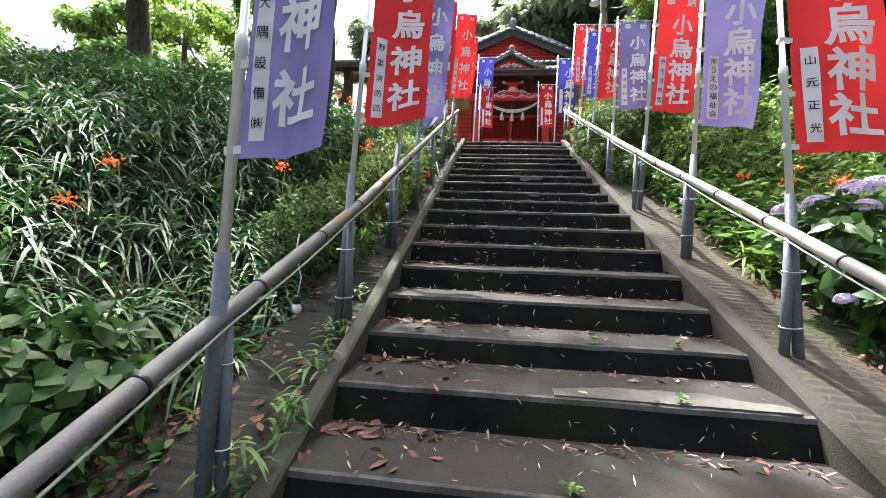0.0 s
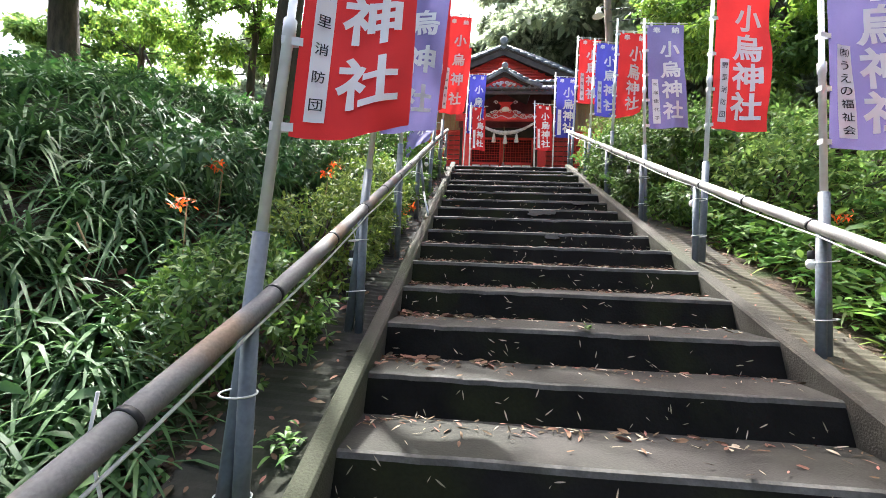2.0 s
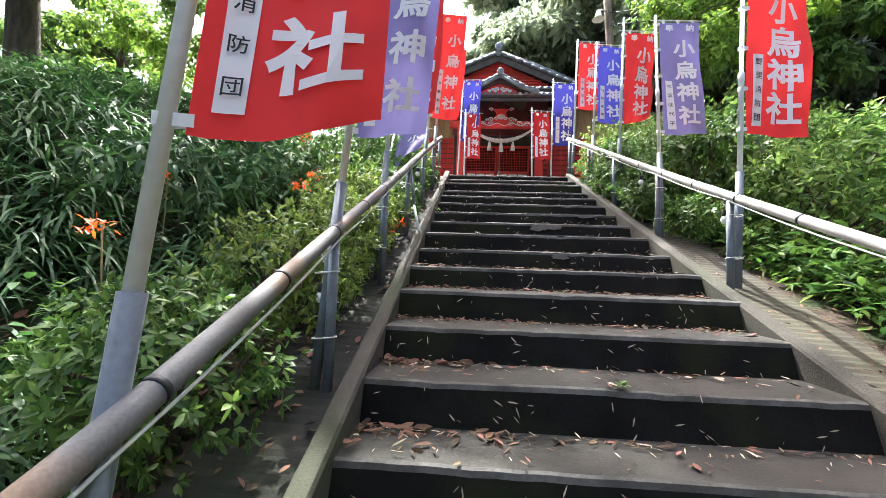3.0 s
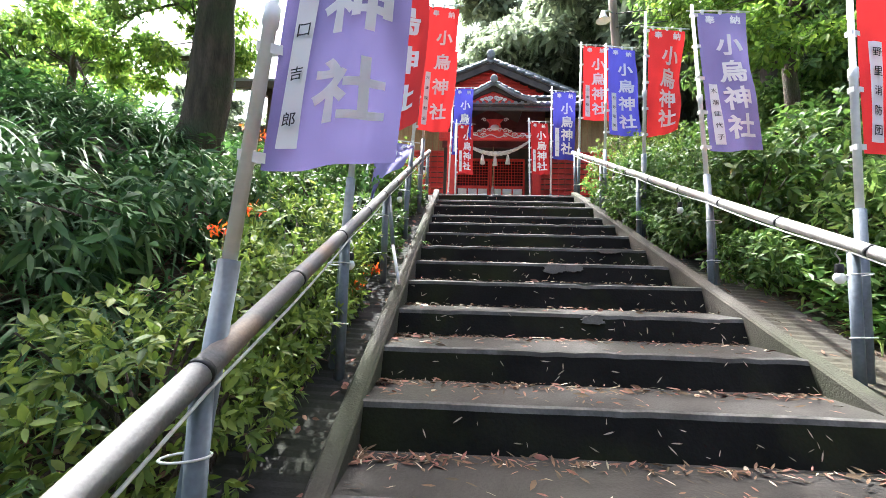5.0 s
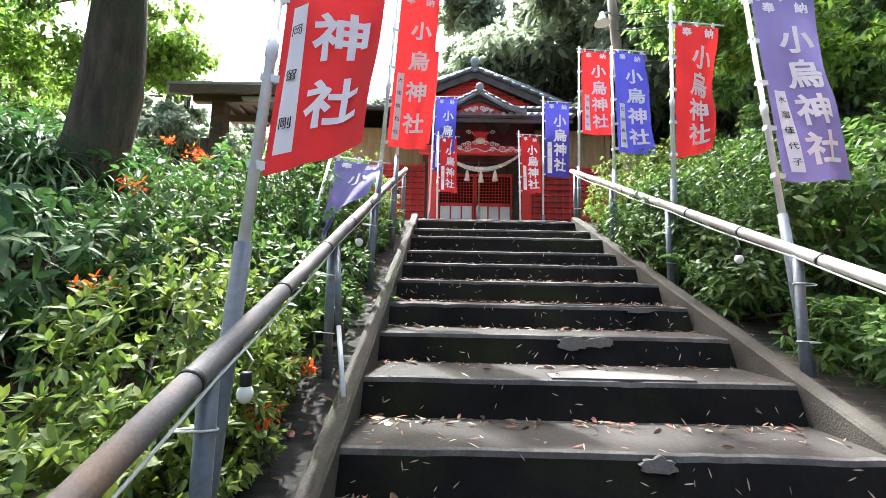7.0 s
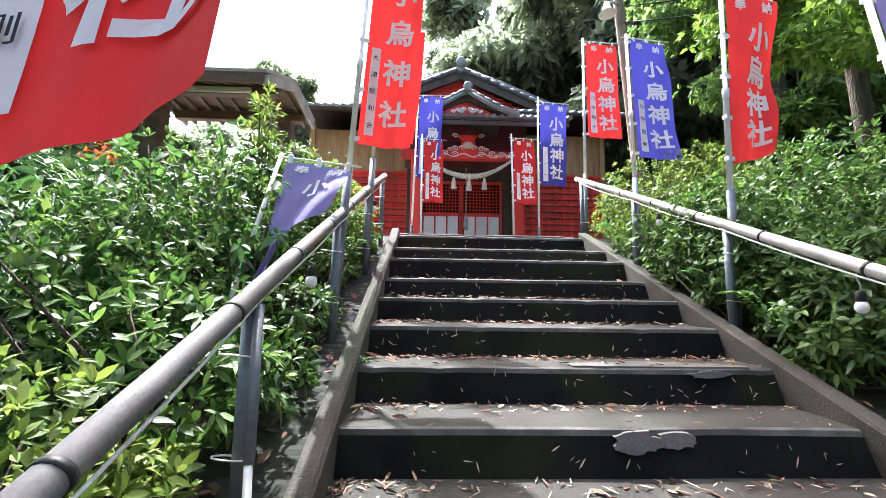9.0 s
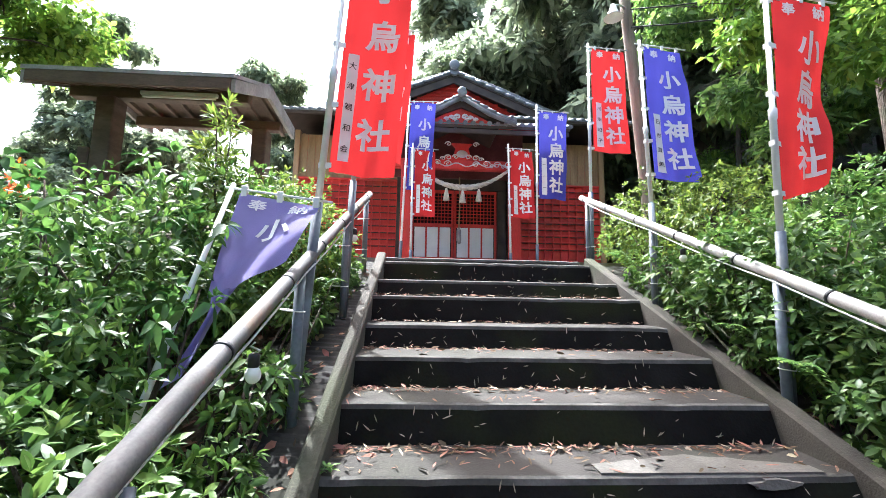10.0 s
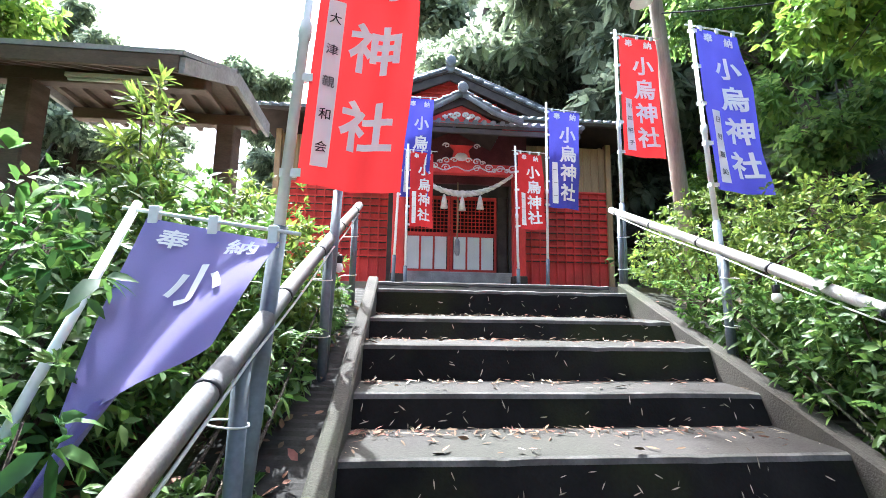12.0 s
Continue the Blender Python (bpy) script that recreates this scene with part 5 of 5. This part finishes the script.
r3 = np.random.default_rng(5)
stuff("fallen_leaves", "brown fallen leaves scattered over the steps", "leaf litter", [litter(2100, None, r3), litter(700, None, r3, size=0.06, w=0.020, curl=0.6), litter(45, 2, r3, x1=0.5, size=0.08, w=0.036, curl=0.7), litter(45, 3, r3, x1=0.6, size=0.075, w=0.032, curl=0.7), litter(50, 4, r3, x1=0.5, size=0.075, w=0.03, curl=0.7), litter(60, 6, r3, x1=0.6, size=0.068, w=0.026, curl=0.7), litter(60, 7, r3, x1=0.5, size=0.068, w=0.026, curl=0.7), litter(300, 9, r3), litter(220, 8, r3), litter(260, 15, r3), litter(260, 14, r3), litter(220, 10, r3), litter(140, 16, r3)], "dead")
stuff("fallen_leaves", "pale dry slivers of leaf scattered over the steps", "leaf litter", [litter(1050, None, r3, size=0.055, w=0.008), litter(120, None, r3, size=0.045, w=0.025)], "pale_dead")


def riser_bits(n, r):
    """Slivers stuck to the dark risers."""
    i = r.integers(1, len(STEP_Y), n)
    ys, zs = np.array(STEP_Y), np.array(STEP_Z)
    t = r.random(n) ** 1.3
    rise = zs[i] - zs[i - 1]
    z = zs[i - 1] + 0.03 + t * (rise - 0.06)
    y = ys[i] - BATTER * (1 - (z - zs[i - 1]) / rise) - 0.007
    x = r.uniform(X0 + 0.03, X1 - 0.03, n)
    a = r.uniform(0, 2 * math.pi, n)
    way = np.stack([np.cos(a), 0.3 * np.sin(a), np.sin(a)], -1)
    s = r.uniform(0.4, 1.2, n)
    return leaves(np.stack([x, y, z], -1), way, np.tile([0.0, -1.0, 0.3], (n, 1)), 0.042 * s, 0.0065 * s, B_, 0.0)


stuff("stuck_leaves", "dry slivers of leaf stuck to the dark risers", "leaf litter", [riser_bits(480, r3)], "pale_dead")


def slope_litter(n, xa, xb, y0, y1, lift, r, size=0.055, w=0.03):
    x, y = r.uniform(xa, xb, n), r.uniform(y0, y1, n)
    z = np.array([max(ground_z(a, b), nosing_line(b) - lift if (-0.54 < a < -0.10 or 2.17 < a < 2.52) else -9) for a, b in zip(x, y)]) + 0.01 + 0.015 * r.random(n)
    a = r.uniform(0, 2 * math.pi, n)
    way = np.stack([np.cos(a), np.sin(a), 0.2 * r.normal(size=n) + 0.35 * np.sin(a)], -1)
    s = r.uniform(0.5, 1.3, n)
    return leaves(np.stack([x, y, z], -1), way, np.tile([0.0, -0.3, 1.0], (n, 1)) + 0.4 * r.normal(size=(n, 3)), size * s, w * s, B_, 0.0)


stuff("fallen_leaves", "brown leaf litter on the bank", "leaf litter", [slope_litter(5200, -1.9, -0.5, -2.0, 7.0, 0.06, r3), slope_litter(350, -0.53, -0.11, -1.5, 7, 0.05, r3), slope_litter(2600, 2.7, 4.5, -1.5, 6, -0.015, r3), slope_litter(220, 2.19, 2.50, -1.5, 7, 0.02, r3, 0.05, 0.012)], "dead")


# ---- trees ----
def tree(name, label, base, lean, height, girth, blobs, n, leaf, material, seed, per=5, limbs=9, shape=(DIAM, DIAM_T)):
    """A tapered trunk that leans, limbs to the heaps of the crown, and a crown of many small leaves. Built round its foot."""
    rr, r = random.Random(seed), np.random.default_rng(seed)
    ob = thing(name, label, "tree", Matrix.Translation(base))
    bm = bmesh.new()
    pts, rad = [], []
    for k in range(12):
        t = k / 11
        w = 0.06 * girth * 6 * noise.noise(Vector((seed, t * 3, 0)))
        pts.append(Vector((lean[0] * t + w, lean[1] * t + w * 0.6, -0.3 + (height + 0.3) * t)))
        rad.append(girth * (1.35 if k == 0 else 1.0) * (1 - 0.62 * t) * (1 + 0.08 * noise.noise(Vector((seed, t * 7, 4)))))
    tube(bm, pts, rad, 16)
    for v in bm.verts:
        q = noise.noise(Vector((v.co.x * 6, v.co.y * 6, v.co.z * 2.2 + seed)))
        v.co += Vector((v.co.x, v.co.y, 0)).normalized() * q * girth * 0.10
    part("trunk", bm, M["bark"], ob, "dark rough trunk")
    for k in range(limbs):
        bm = bmesh.new()
        b = blobs[k % len(blobs)]
        t = rr.uniform(0.45, 0.95)
        s = pts[int(t * 11)]
        e = Vector(b[:3]) + Vector((rr.uniform(-0.5, 0.5) * b[3], rr.uniform(-0.5, 0.5) * b[4], rr.uniform(-0.3, 0.5) * b[5]))
        m = s.lerp(e, 0.5) + Vector((rr.uniform(-0.1, 0.1), rr.uniform(-0.1, 0.1), 0.12)) * (e - s).length * 0.5
        tube(bm, [s, s.lerp(m, 0.5) + Vector((0, 0, 0.03)), m, e], [girth * 0.30, girth * 0.22, girth * 0.15, girth * 0.05], 7)
        for j in range(3):
            q = e + Vector((rr.uniform(-0.8, 0.8) * b[3], rr.uniform(-0.8, 0.8) * b[4], rr.uniform(-0.6, 0.8) * b[5]))
            tube(bm, [m, m.lerp(q, 0.6) + Vector((0, 0, 0.05)), q], [girth * 0.12, girth * 0.07, girth * 0.02], 5)
        part("limb", bm, M["bark"], ob, "dark limb")
    sub = []
    for b in blobs:
        for k in range(7):
            d = sphere_dirs(1, r)[0]
            q = np.array(b[:3]) + d * np.array(b[3:]) * r.uniform(0.35, 0.95)
            s = r.uniform(0.22, 0.46)
            sub.append((*q, b[3] * s, b[4] * s, b[5] * s * 0.7))
    p, o = bush_points(sub, n, r, 0.8)
    co, tr = whorls(p, o, per, leaf, leaf * 0.5, r, shape, 1.1, 0.3)
    f = new("crown", tri_mesh("crown", co, tr, M[material]))
    f.parent = ob
    return ob


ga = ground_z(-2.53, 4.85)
# most crown heaps hang out of view, added to shade the stairs and bank
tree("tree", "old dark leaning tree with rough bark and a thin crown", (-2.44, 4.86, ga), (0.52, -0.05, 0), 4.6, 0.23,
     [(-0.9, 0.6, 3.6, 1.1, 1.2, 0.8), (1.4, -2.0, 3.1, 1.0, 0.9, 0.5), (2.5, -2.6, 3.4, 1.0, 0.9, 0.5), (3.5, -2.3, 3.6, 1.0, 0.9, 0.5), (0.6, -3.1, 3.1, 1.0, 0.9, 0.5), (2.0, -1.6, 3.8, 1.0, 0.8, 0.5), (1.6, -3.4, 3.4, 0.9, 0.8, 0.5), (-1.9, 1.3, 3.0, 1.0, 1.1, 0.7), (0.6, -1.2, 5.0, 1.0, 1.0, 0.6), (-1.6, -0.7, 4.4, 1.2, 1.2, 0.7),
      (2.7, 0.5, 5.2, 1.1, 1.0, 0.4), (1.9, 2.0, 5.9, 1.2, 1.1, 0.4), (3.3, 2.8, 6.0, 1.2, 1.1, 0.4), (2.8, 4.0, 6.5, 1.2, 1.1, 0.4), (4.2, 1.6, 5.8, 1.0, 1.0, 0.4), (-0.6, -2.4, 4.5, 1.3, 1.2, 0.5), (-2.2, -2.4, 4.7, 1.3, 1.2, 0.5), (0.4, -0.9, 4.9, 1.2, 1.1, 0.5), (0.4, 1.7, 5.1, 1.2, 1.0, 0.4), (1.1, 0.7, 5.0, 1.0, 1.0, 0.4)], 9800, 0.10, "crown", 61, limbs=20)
tree("tree", "dark forked tree in bright green undergrowth", (-5.9, 5.1, ground_z(-5.9, 5.1)), (-0.35, 0, 0), 4.2, 0.22,
     [(0.9, -0.3, 2.9, 1.3, 1.2, 0.8), (-1.2, 0.2, 3.0, 1.4, 1.3, 1.0), (0.2, -0.8, 4.0, 1.6, 1.4, 0.8), (1.9, 0.4, 3.6, 1.1, 1.2, 0.8), (-0.2, -0.4, 1.7, 1.6, 1.0, 0.5)], 3200, 0.12, "maple", 62)
tree("tree", "slender tree with yellow-green leaves on the bank", (-4.3, 7.3, ground_z(-4.3, 7.3)), (0.2, 0, 0), 3.6, 0.10,
     [(0.0, 0.0, 2.2, 1.2, 1.0, 0.9), (0.3, -0.3, 2.6, 0.8, 0.8, 0.5), (-1.0, -0.5, 1.6, 1.0, 0.9, 0.7)], 1800, 0.11, "maple", 63)
tree("tree", "young tree with light green leaves overhanging the hedge", (5.1, 6.7, ground_z(5.1, 6.7)), (-0.35, 0, 0), 4.4, 0.11,
     [(-1.6, -0.1, 2.2, 0.75, 0.9, 0.7), (-0.6, -0.7, 1.9, 1.0, 1.0, 0.8), (-1.2, 0.0, 3.3, 0.95, 1.0, 0.6), (0.2, -0.5, 3.6, 1.2, 1.2, 0.8), (-0.2, -1.6, 2.9, 1.0, 0.9, 0.7), (-0.9, -1.2, 1.5, 0.8, 0.8, 0.6)], 3600, 0.095, "maple", 64)
tree("tree", "spreading tree with deep green leaves on the bank", (6.2, 4.0, ground_z(6.2, 4.0)), (-0.2, 0, 0), 4.6, 0.16,
     [(-1.5, 0.0, 3.2, 1.3, 1.2, 0.8), (0.0, -0.5, 2.4, 1.4, 1.3, 0.9), (-0.5, -1.4, 3.6, 1.3, 1.2, 0.8), (0.6, 0.5, 4.2, 1.4, 1.2, 0.9), (-1.8, 1.2, 4.0, 1.1, 1.0, 0.7)], 3400, 0.12, "crown", 65)
tree("tree", "spreading tree with deep green leaves on the bank", (5.6, 0.6, ground_z(5.6, 0.6)), (-0.1, 0, 0), 4.6, 0.15,
     [(-0.8, 0.3, 2.6, 1.3, 1.2, 0.9), (0.3, -0.5, 3.4, 1.5, 1.3, 0.9), (-0.6, 1.2, 3.8, 1.3, 1.2, 0.8), (0.5, 1.0, 2.4, 1.4, 1.2, 0.9)], 2600, 0.12, "crown", 66)
tree("tree", "large dark tree beside the shrine", (7.4, 10.2, ground_z(7.4, 10.2)), (-0.3, 0, 0), 6.5, 0.22,
     [(-1.8, -0.5, 4.0, 1.7, 1.5, 1.2), (0.2, -0.8, 3.4, 1.8, 1.5, 1.2), (-0.8, 0.2, 6.0, 1.9, 1.6, 1.2), (0.8, 0.5, 7.2, 1.9, 1.6, 1.1), (-0.6, -1.2, 2.0, 1.8, 1.2, 1.0)], 3600, 0.16, "crown", 67)

# woods behind
models = []
# the wood_far crowns carry the painted haze
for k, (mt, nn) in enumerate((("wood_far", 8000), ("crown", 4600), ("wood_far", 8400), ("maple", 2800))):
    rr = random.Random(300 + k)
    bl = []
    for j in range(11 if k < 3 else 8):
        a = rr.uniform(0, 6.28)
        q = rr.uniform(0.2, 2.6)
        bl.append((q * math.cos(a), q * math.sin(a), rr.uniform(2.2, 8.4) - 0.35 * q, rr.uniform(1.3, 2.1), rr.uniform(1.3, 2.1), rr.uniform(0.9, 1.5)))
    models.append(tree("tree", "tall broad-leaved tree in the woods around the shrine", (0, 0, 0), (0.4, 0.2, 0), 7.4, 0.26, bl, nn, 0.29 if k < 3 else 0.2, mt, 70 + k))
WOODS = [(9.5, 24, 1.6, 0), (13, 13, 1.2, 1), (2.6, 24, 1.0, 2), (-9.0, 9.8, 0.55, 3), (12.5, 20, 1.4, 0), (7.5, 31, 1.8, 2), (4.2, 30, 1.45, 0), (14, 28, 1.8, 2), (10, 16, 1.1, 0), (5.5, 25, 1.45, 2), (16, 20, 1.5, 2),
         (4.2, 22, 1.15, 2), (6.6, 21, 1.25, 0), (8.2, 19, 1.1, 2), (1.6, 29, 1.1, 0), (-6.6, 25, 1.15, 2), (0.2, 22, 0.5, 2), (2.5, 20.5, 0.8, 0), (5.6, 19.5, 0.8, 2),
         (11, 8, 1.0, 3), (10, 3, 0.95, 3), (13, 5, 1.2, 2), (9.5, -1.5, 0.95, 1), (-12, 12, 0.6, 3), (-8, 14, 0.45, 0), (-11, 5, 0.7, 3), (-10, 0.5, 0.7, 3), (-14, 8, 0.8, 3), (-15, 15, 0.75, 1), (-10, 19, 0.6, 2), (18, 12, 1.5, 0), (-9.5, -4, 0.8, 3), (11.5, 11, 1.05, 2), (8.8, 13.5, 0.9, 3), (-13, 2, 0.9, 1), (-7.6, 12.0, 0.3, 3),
         # unseen trees behind the viewpoint, added to hold back light from there
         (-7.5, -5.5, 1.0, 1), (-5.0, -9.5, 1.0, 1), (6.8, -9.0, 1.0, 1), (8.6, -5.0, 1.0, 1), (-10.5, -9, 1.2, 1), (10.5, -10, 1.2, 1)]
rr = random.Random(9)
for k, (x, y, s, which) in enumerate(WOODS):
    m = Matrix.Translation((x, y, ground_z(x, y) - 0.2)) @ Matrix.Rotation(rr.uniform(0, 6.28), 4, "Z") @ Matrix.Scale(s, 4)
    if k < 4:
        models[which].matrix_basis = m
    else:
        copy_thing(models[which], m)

# ---- small things by the stairs ----
for x, y, z, d in ((-0.345, 0.25, 0.285, 0.34), (-0.28, 1.86, 1.00, 0.24), (-0.25, 3.12, 1.60, 0.12), (-0.20, 4.50, 2.26, 0.04), (2.22, 2.92, 1.585, 0.08), (2.21, 4.36, 2.18, 0.10), (-0.16, 6.2, 2.98, 0.02), (2.22, 5.9, 2.85, 0.05), (2.22, 1.7, 1.08, 0.05)):
    bulb(x, y, z, d)
prop = thing("prop_pole", "grey and white plastic pole propped against the handrail", "pole")
bm = bmesh.new()
tube(bm, [(-0.03, 3.52, 1.50), (-0.115, 3.72, 1.78)], 0.011, 10)
part("lower_tube", bm, M["pole"], prop, "white tube")
bm = bmesh.new()
tube(bm, [(-0.112, 3.715, 1.77), (-0.185, 3.90, 2.16)], 0.015, 10)
part("upper_tube", bm, M["pvc"], prop, "grey tube")

# mortar repairs and pale patches on the steps
def mortar(cx, i, w, h, d, seed):
    r = random.Random(seed)
    bm = bmesh.new()
    n = 22
    y, z = STEP_Y[i] - 0.012, STEP_Z[i] - 0.012
    fr, bk = [], []
    for k in range(n):
        a = 2 * math.pi * k / n
        q = 1 + 0.6 * noise.noise(Vector((math.cos(a) * 2.6, math.sin(a) * 2.6, seed)))
        px, pz = cx + w / 2 * q * math.cos(a), z - h / 2 + h / 2 * q * math.sin(a)
        py = y - BATTER * (z - pz) / 0.17
        fr.append(bm.verts.new((px, py - 0.002, pz)))
        bk.append(bm.verts.new((px, py + 0.02, pz)))
    bm.faces.new(fr)
    for k in range(n):
        bm.faces.new((fr[k], fr[(k + 1) % n], bk[(k + 1) % n], bk[k]))
    bmesh.ops.bevel(bm, geom=[e for e in bm.edges if e.verts[0] in fr and e.verts[1] in fr], offset=0.002, segments=1, affect="EDGES")
    solo("pale_patch", bm, M["patch"], "pale mortar patch under a stair nosing", "mortar patch", kind="structure")


mortar(1.14, 13, 0.20, 0.075, 0.02, 3)
mortar(1.30, 13, 0.14, 0.055, 0.02, 4)
mortar(1.18, 11, 0.12, 0.05, 0.02, 5)
mortar(1.72, 14, 0.16, 0.035, 0.02, 6)


# a thin ragged sheet on a tread, paler than the concrete
def tread_patch(x0, x1, i, depth, seed):
    r = random.Random(seed)
    bm = bmesh.new()
    y, z = STEP_Y[i] + 0.012, STEP_Z[i] + 0.0065
    top = []
    n = 16
    for k in range(n + 1):
        x = x0 + (x1 - x0) * k / n
        top.append((x, y + 0.004 * r.random()))
    for k in range(n, -1, -1):
        x = x0 + (x1 - x0) * k / n
        top.append((x, y + depth * math.sin(math.pi * (0.12 + 0.8 * k / n)) * (0.8 + 0.3 * r.random()) + 0.03))
    prism(bm, top, 2, z - 0.008, z)
    solo("pale_patch", bm, M["patch"], "pale patch on a stair tread", "mortar patch", kind="structure")


tread_patch(1.0, 2.02, 3, 0.16, 1)
tread_patch(1.05, 1.95, 14, 0.16, 2)
tread_patch(0.9, 1.6, 12, 0.2, 3)


# ---- fallen banner ----
fb = thing("fallen_banner", "violet banner slumped over the handrail on a leaning pole", "banner", group="banners along the stairs")
bm = bmesh.new()
tube(bm, [(-0.615, 4.54, 2.00), (-0.60, 4.90, 2.67), (-0.59, 5.115, 3.07)], [0.014, 0.012, 0.012], 10)
part("pole", bm, M["pole"], fb, "white pole leaning in the bushes")
bm = bmesh.new()
tube(bm, [(-0.62, 5.10, 3.05), (-0.09, 5.06, 2.98)], 0.006, 8)
part("crossbar", bm, M["pole"], fb)


def slump(u, v, lift=0.0):
    """The slumped cloth: hangs from the crossbar, slides down to the left and folds."""
    top = Vector((-0.545, 5.09, 3.02)).lerp(Vector((-0.150, 5.06, 2.955)), u)
    down = Vector((0.0, -0.24, -0.50)).lerp(Vector((-0.075, -0.22, -0.27)), u) * v
    side = Vector((0, 0, -0.03 * math.sin(math.pi * u) * v))
    fold = 0.026 * math.sin(7 * u + 4 * v) * v
    return top + down + side + Vector((0.25 * fold, -0.9 * fold - lift * 0.85, 0.5 * fold + lift * 0.5))


bm = bmesh.new()
g = [[bm.verts.new(slump(i / 14, j / 24)) for i in range(15)] for j in range(25)]
for j in range(24):
    for i in range(14):
        bm.faces.new((g[j][i], g[j][i + 1], g[j + 1][i + 1], g[j + 1][i])).smooth = True
part("cloth", bm, M["violet_cloth"], fb)


def slump_glyph(ch, uc, vc, su, sv):
    me = glyph_mesh(ch, 1.0, 0.022)
    co = np.array([v.co[:] for v in me.vertices])
    lo, hi = co[:, :2].min(0), co[:, :2].max(0)
    span = max(hi - lo)
    bm = bmesh.new()
    bm.from_mesh(me)
    bpy.data.meshes.remove(me)
    bmesh.ops.triangulate(bm, faces=bm.faces[:])
    cut_up(bm, lo, hi)
    for v in bm.verts:
        v.co = slump(uc + (v.co.x - (lo[0] + hi[0]) / 2) / span * su, vc - (v.co.y - (lo[1] + hi[1]) / 2) / span * sv, 0.008 + v.co.z)
    me2 = bpy.data.meshes.new("character")
    bm.to_mesh(me2)
    bm.free()
    me2.materials.append(M["white_print"])
    o = new("character", me2)
    o.parent = fb


def tail(u, v):
    """The lower end of the fallen banner, gathered and hanging below the handrail."""
    top = slump(0.05 + 0.34 * u, 0.97)
    squeeze = 1 - 0.45 * math.sin(math.pi * min(1.0, v * 1.2))
    mid = slump(0.22, 0.97)
    p = mid + (top - mid) * squeeze
    return p + Vector((-0.06 * v, -0.20 * v, -0.33 * v)) + Vector((0, 0.028 * math.sin(9 * u + 3 * v), 0.05 * v * (u - 0.5)))


bm = bmesh.new()
g = [[bm.verts.new(tail(i / 10, j / 14)) for i in range(11)] for j in range(15)]
for j in range(14):
    for i in range(10):
        bm.faces.new((g[j][i], g[j][i + 1], g[j + 1][i + 1], g[j + 1][i])).smooth = True
part("tail", bm, M["violet_cloth"], fb, "gathered lower end of the cloth")
slump_glyph("奉", 0.27, 0.12, 0.24, 0.13)
slump_glyph("納", 0.78, 0.12, 0.24, 0.13)
slump_glyph("小", 0.58, 0.40, 0.42, 0.29)
for u in (0.05, 0.5, 0.95):
    bm = bmesh.new()
    c = Vector((-0.545, 5.095, 3.025)).lerp(Vector((-0.150, 5.065, 2.965)), u)
    box(bm, c.x - 0.014, c.x + 0.014, c.y - 0.012, c.y + 0.012, c.z - 0.03, c.z + 0.035, 0.002)
    part("loop", bm, M["tie"], fb)

# dry sticks on the bank and a wire from the lamp pole
rr = random.Random(44)
for x, y in ((-1.15, -0.1), (-1.0, 0.35), (-0.75, 1.15), (-1.3, 0.15), (-1.6, 1.4)):
    z = ground_z(x, y)
    bm = bmesh.new()
    h = rr.uniform(0.3, 0.55)
    tube(bm, [(x, y, z - 0.03), (x + rr.uniform(-0.08, 0.08), y, z + h * 0.5), (x + rr.uniform(-0.2, 0.2), y + rr.uniform(-0.1, 0.1), z + h)], [0.008, 0.007, 0.004], 6)
    solo("dry_stalk", bm, M["stem"], "dry brown stalk standing among the leaves", "stalk", group="dry stalks")
for z in (6.05, 6.3):
    bm = bmesh.new()
    tube(bm, [(2.97 + 0.45 * k, 7.82 - 0.16 * k, z + 0.012 * (k - 5) ** 2 - 0.3 + 0.06 * k) for k in range(11)], 0.009, 5)
    solo("overhead_wire", bm, M["tape"], "thin black overhead wire from the lamp pole", "wire")
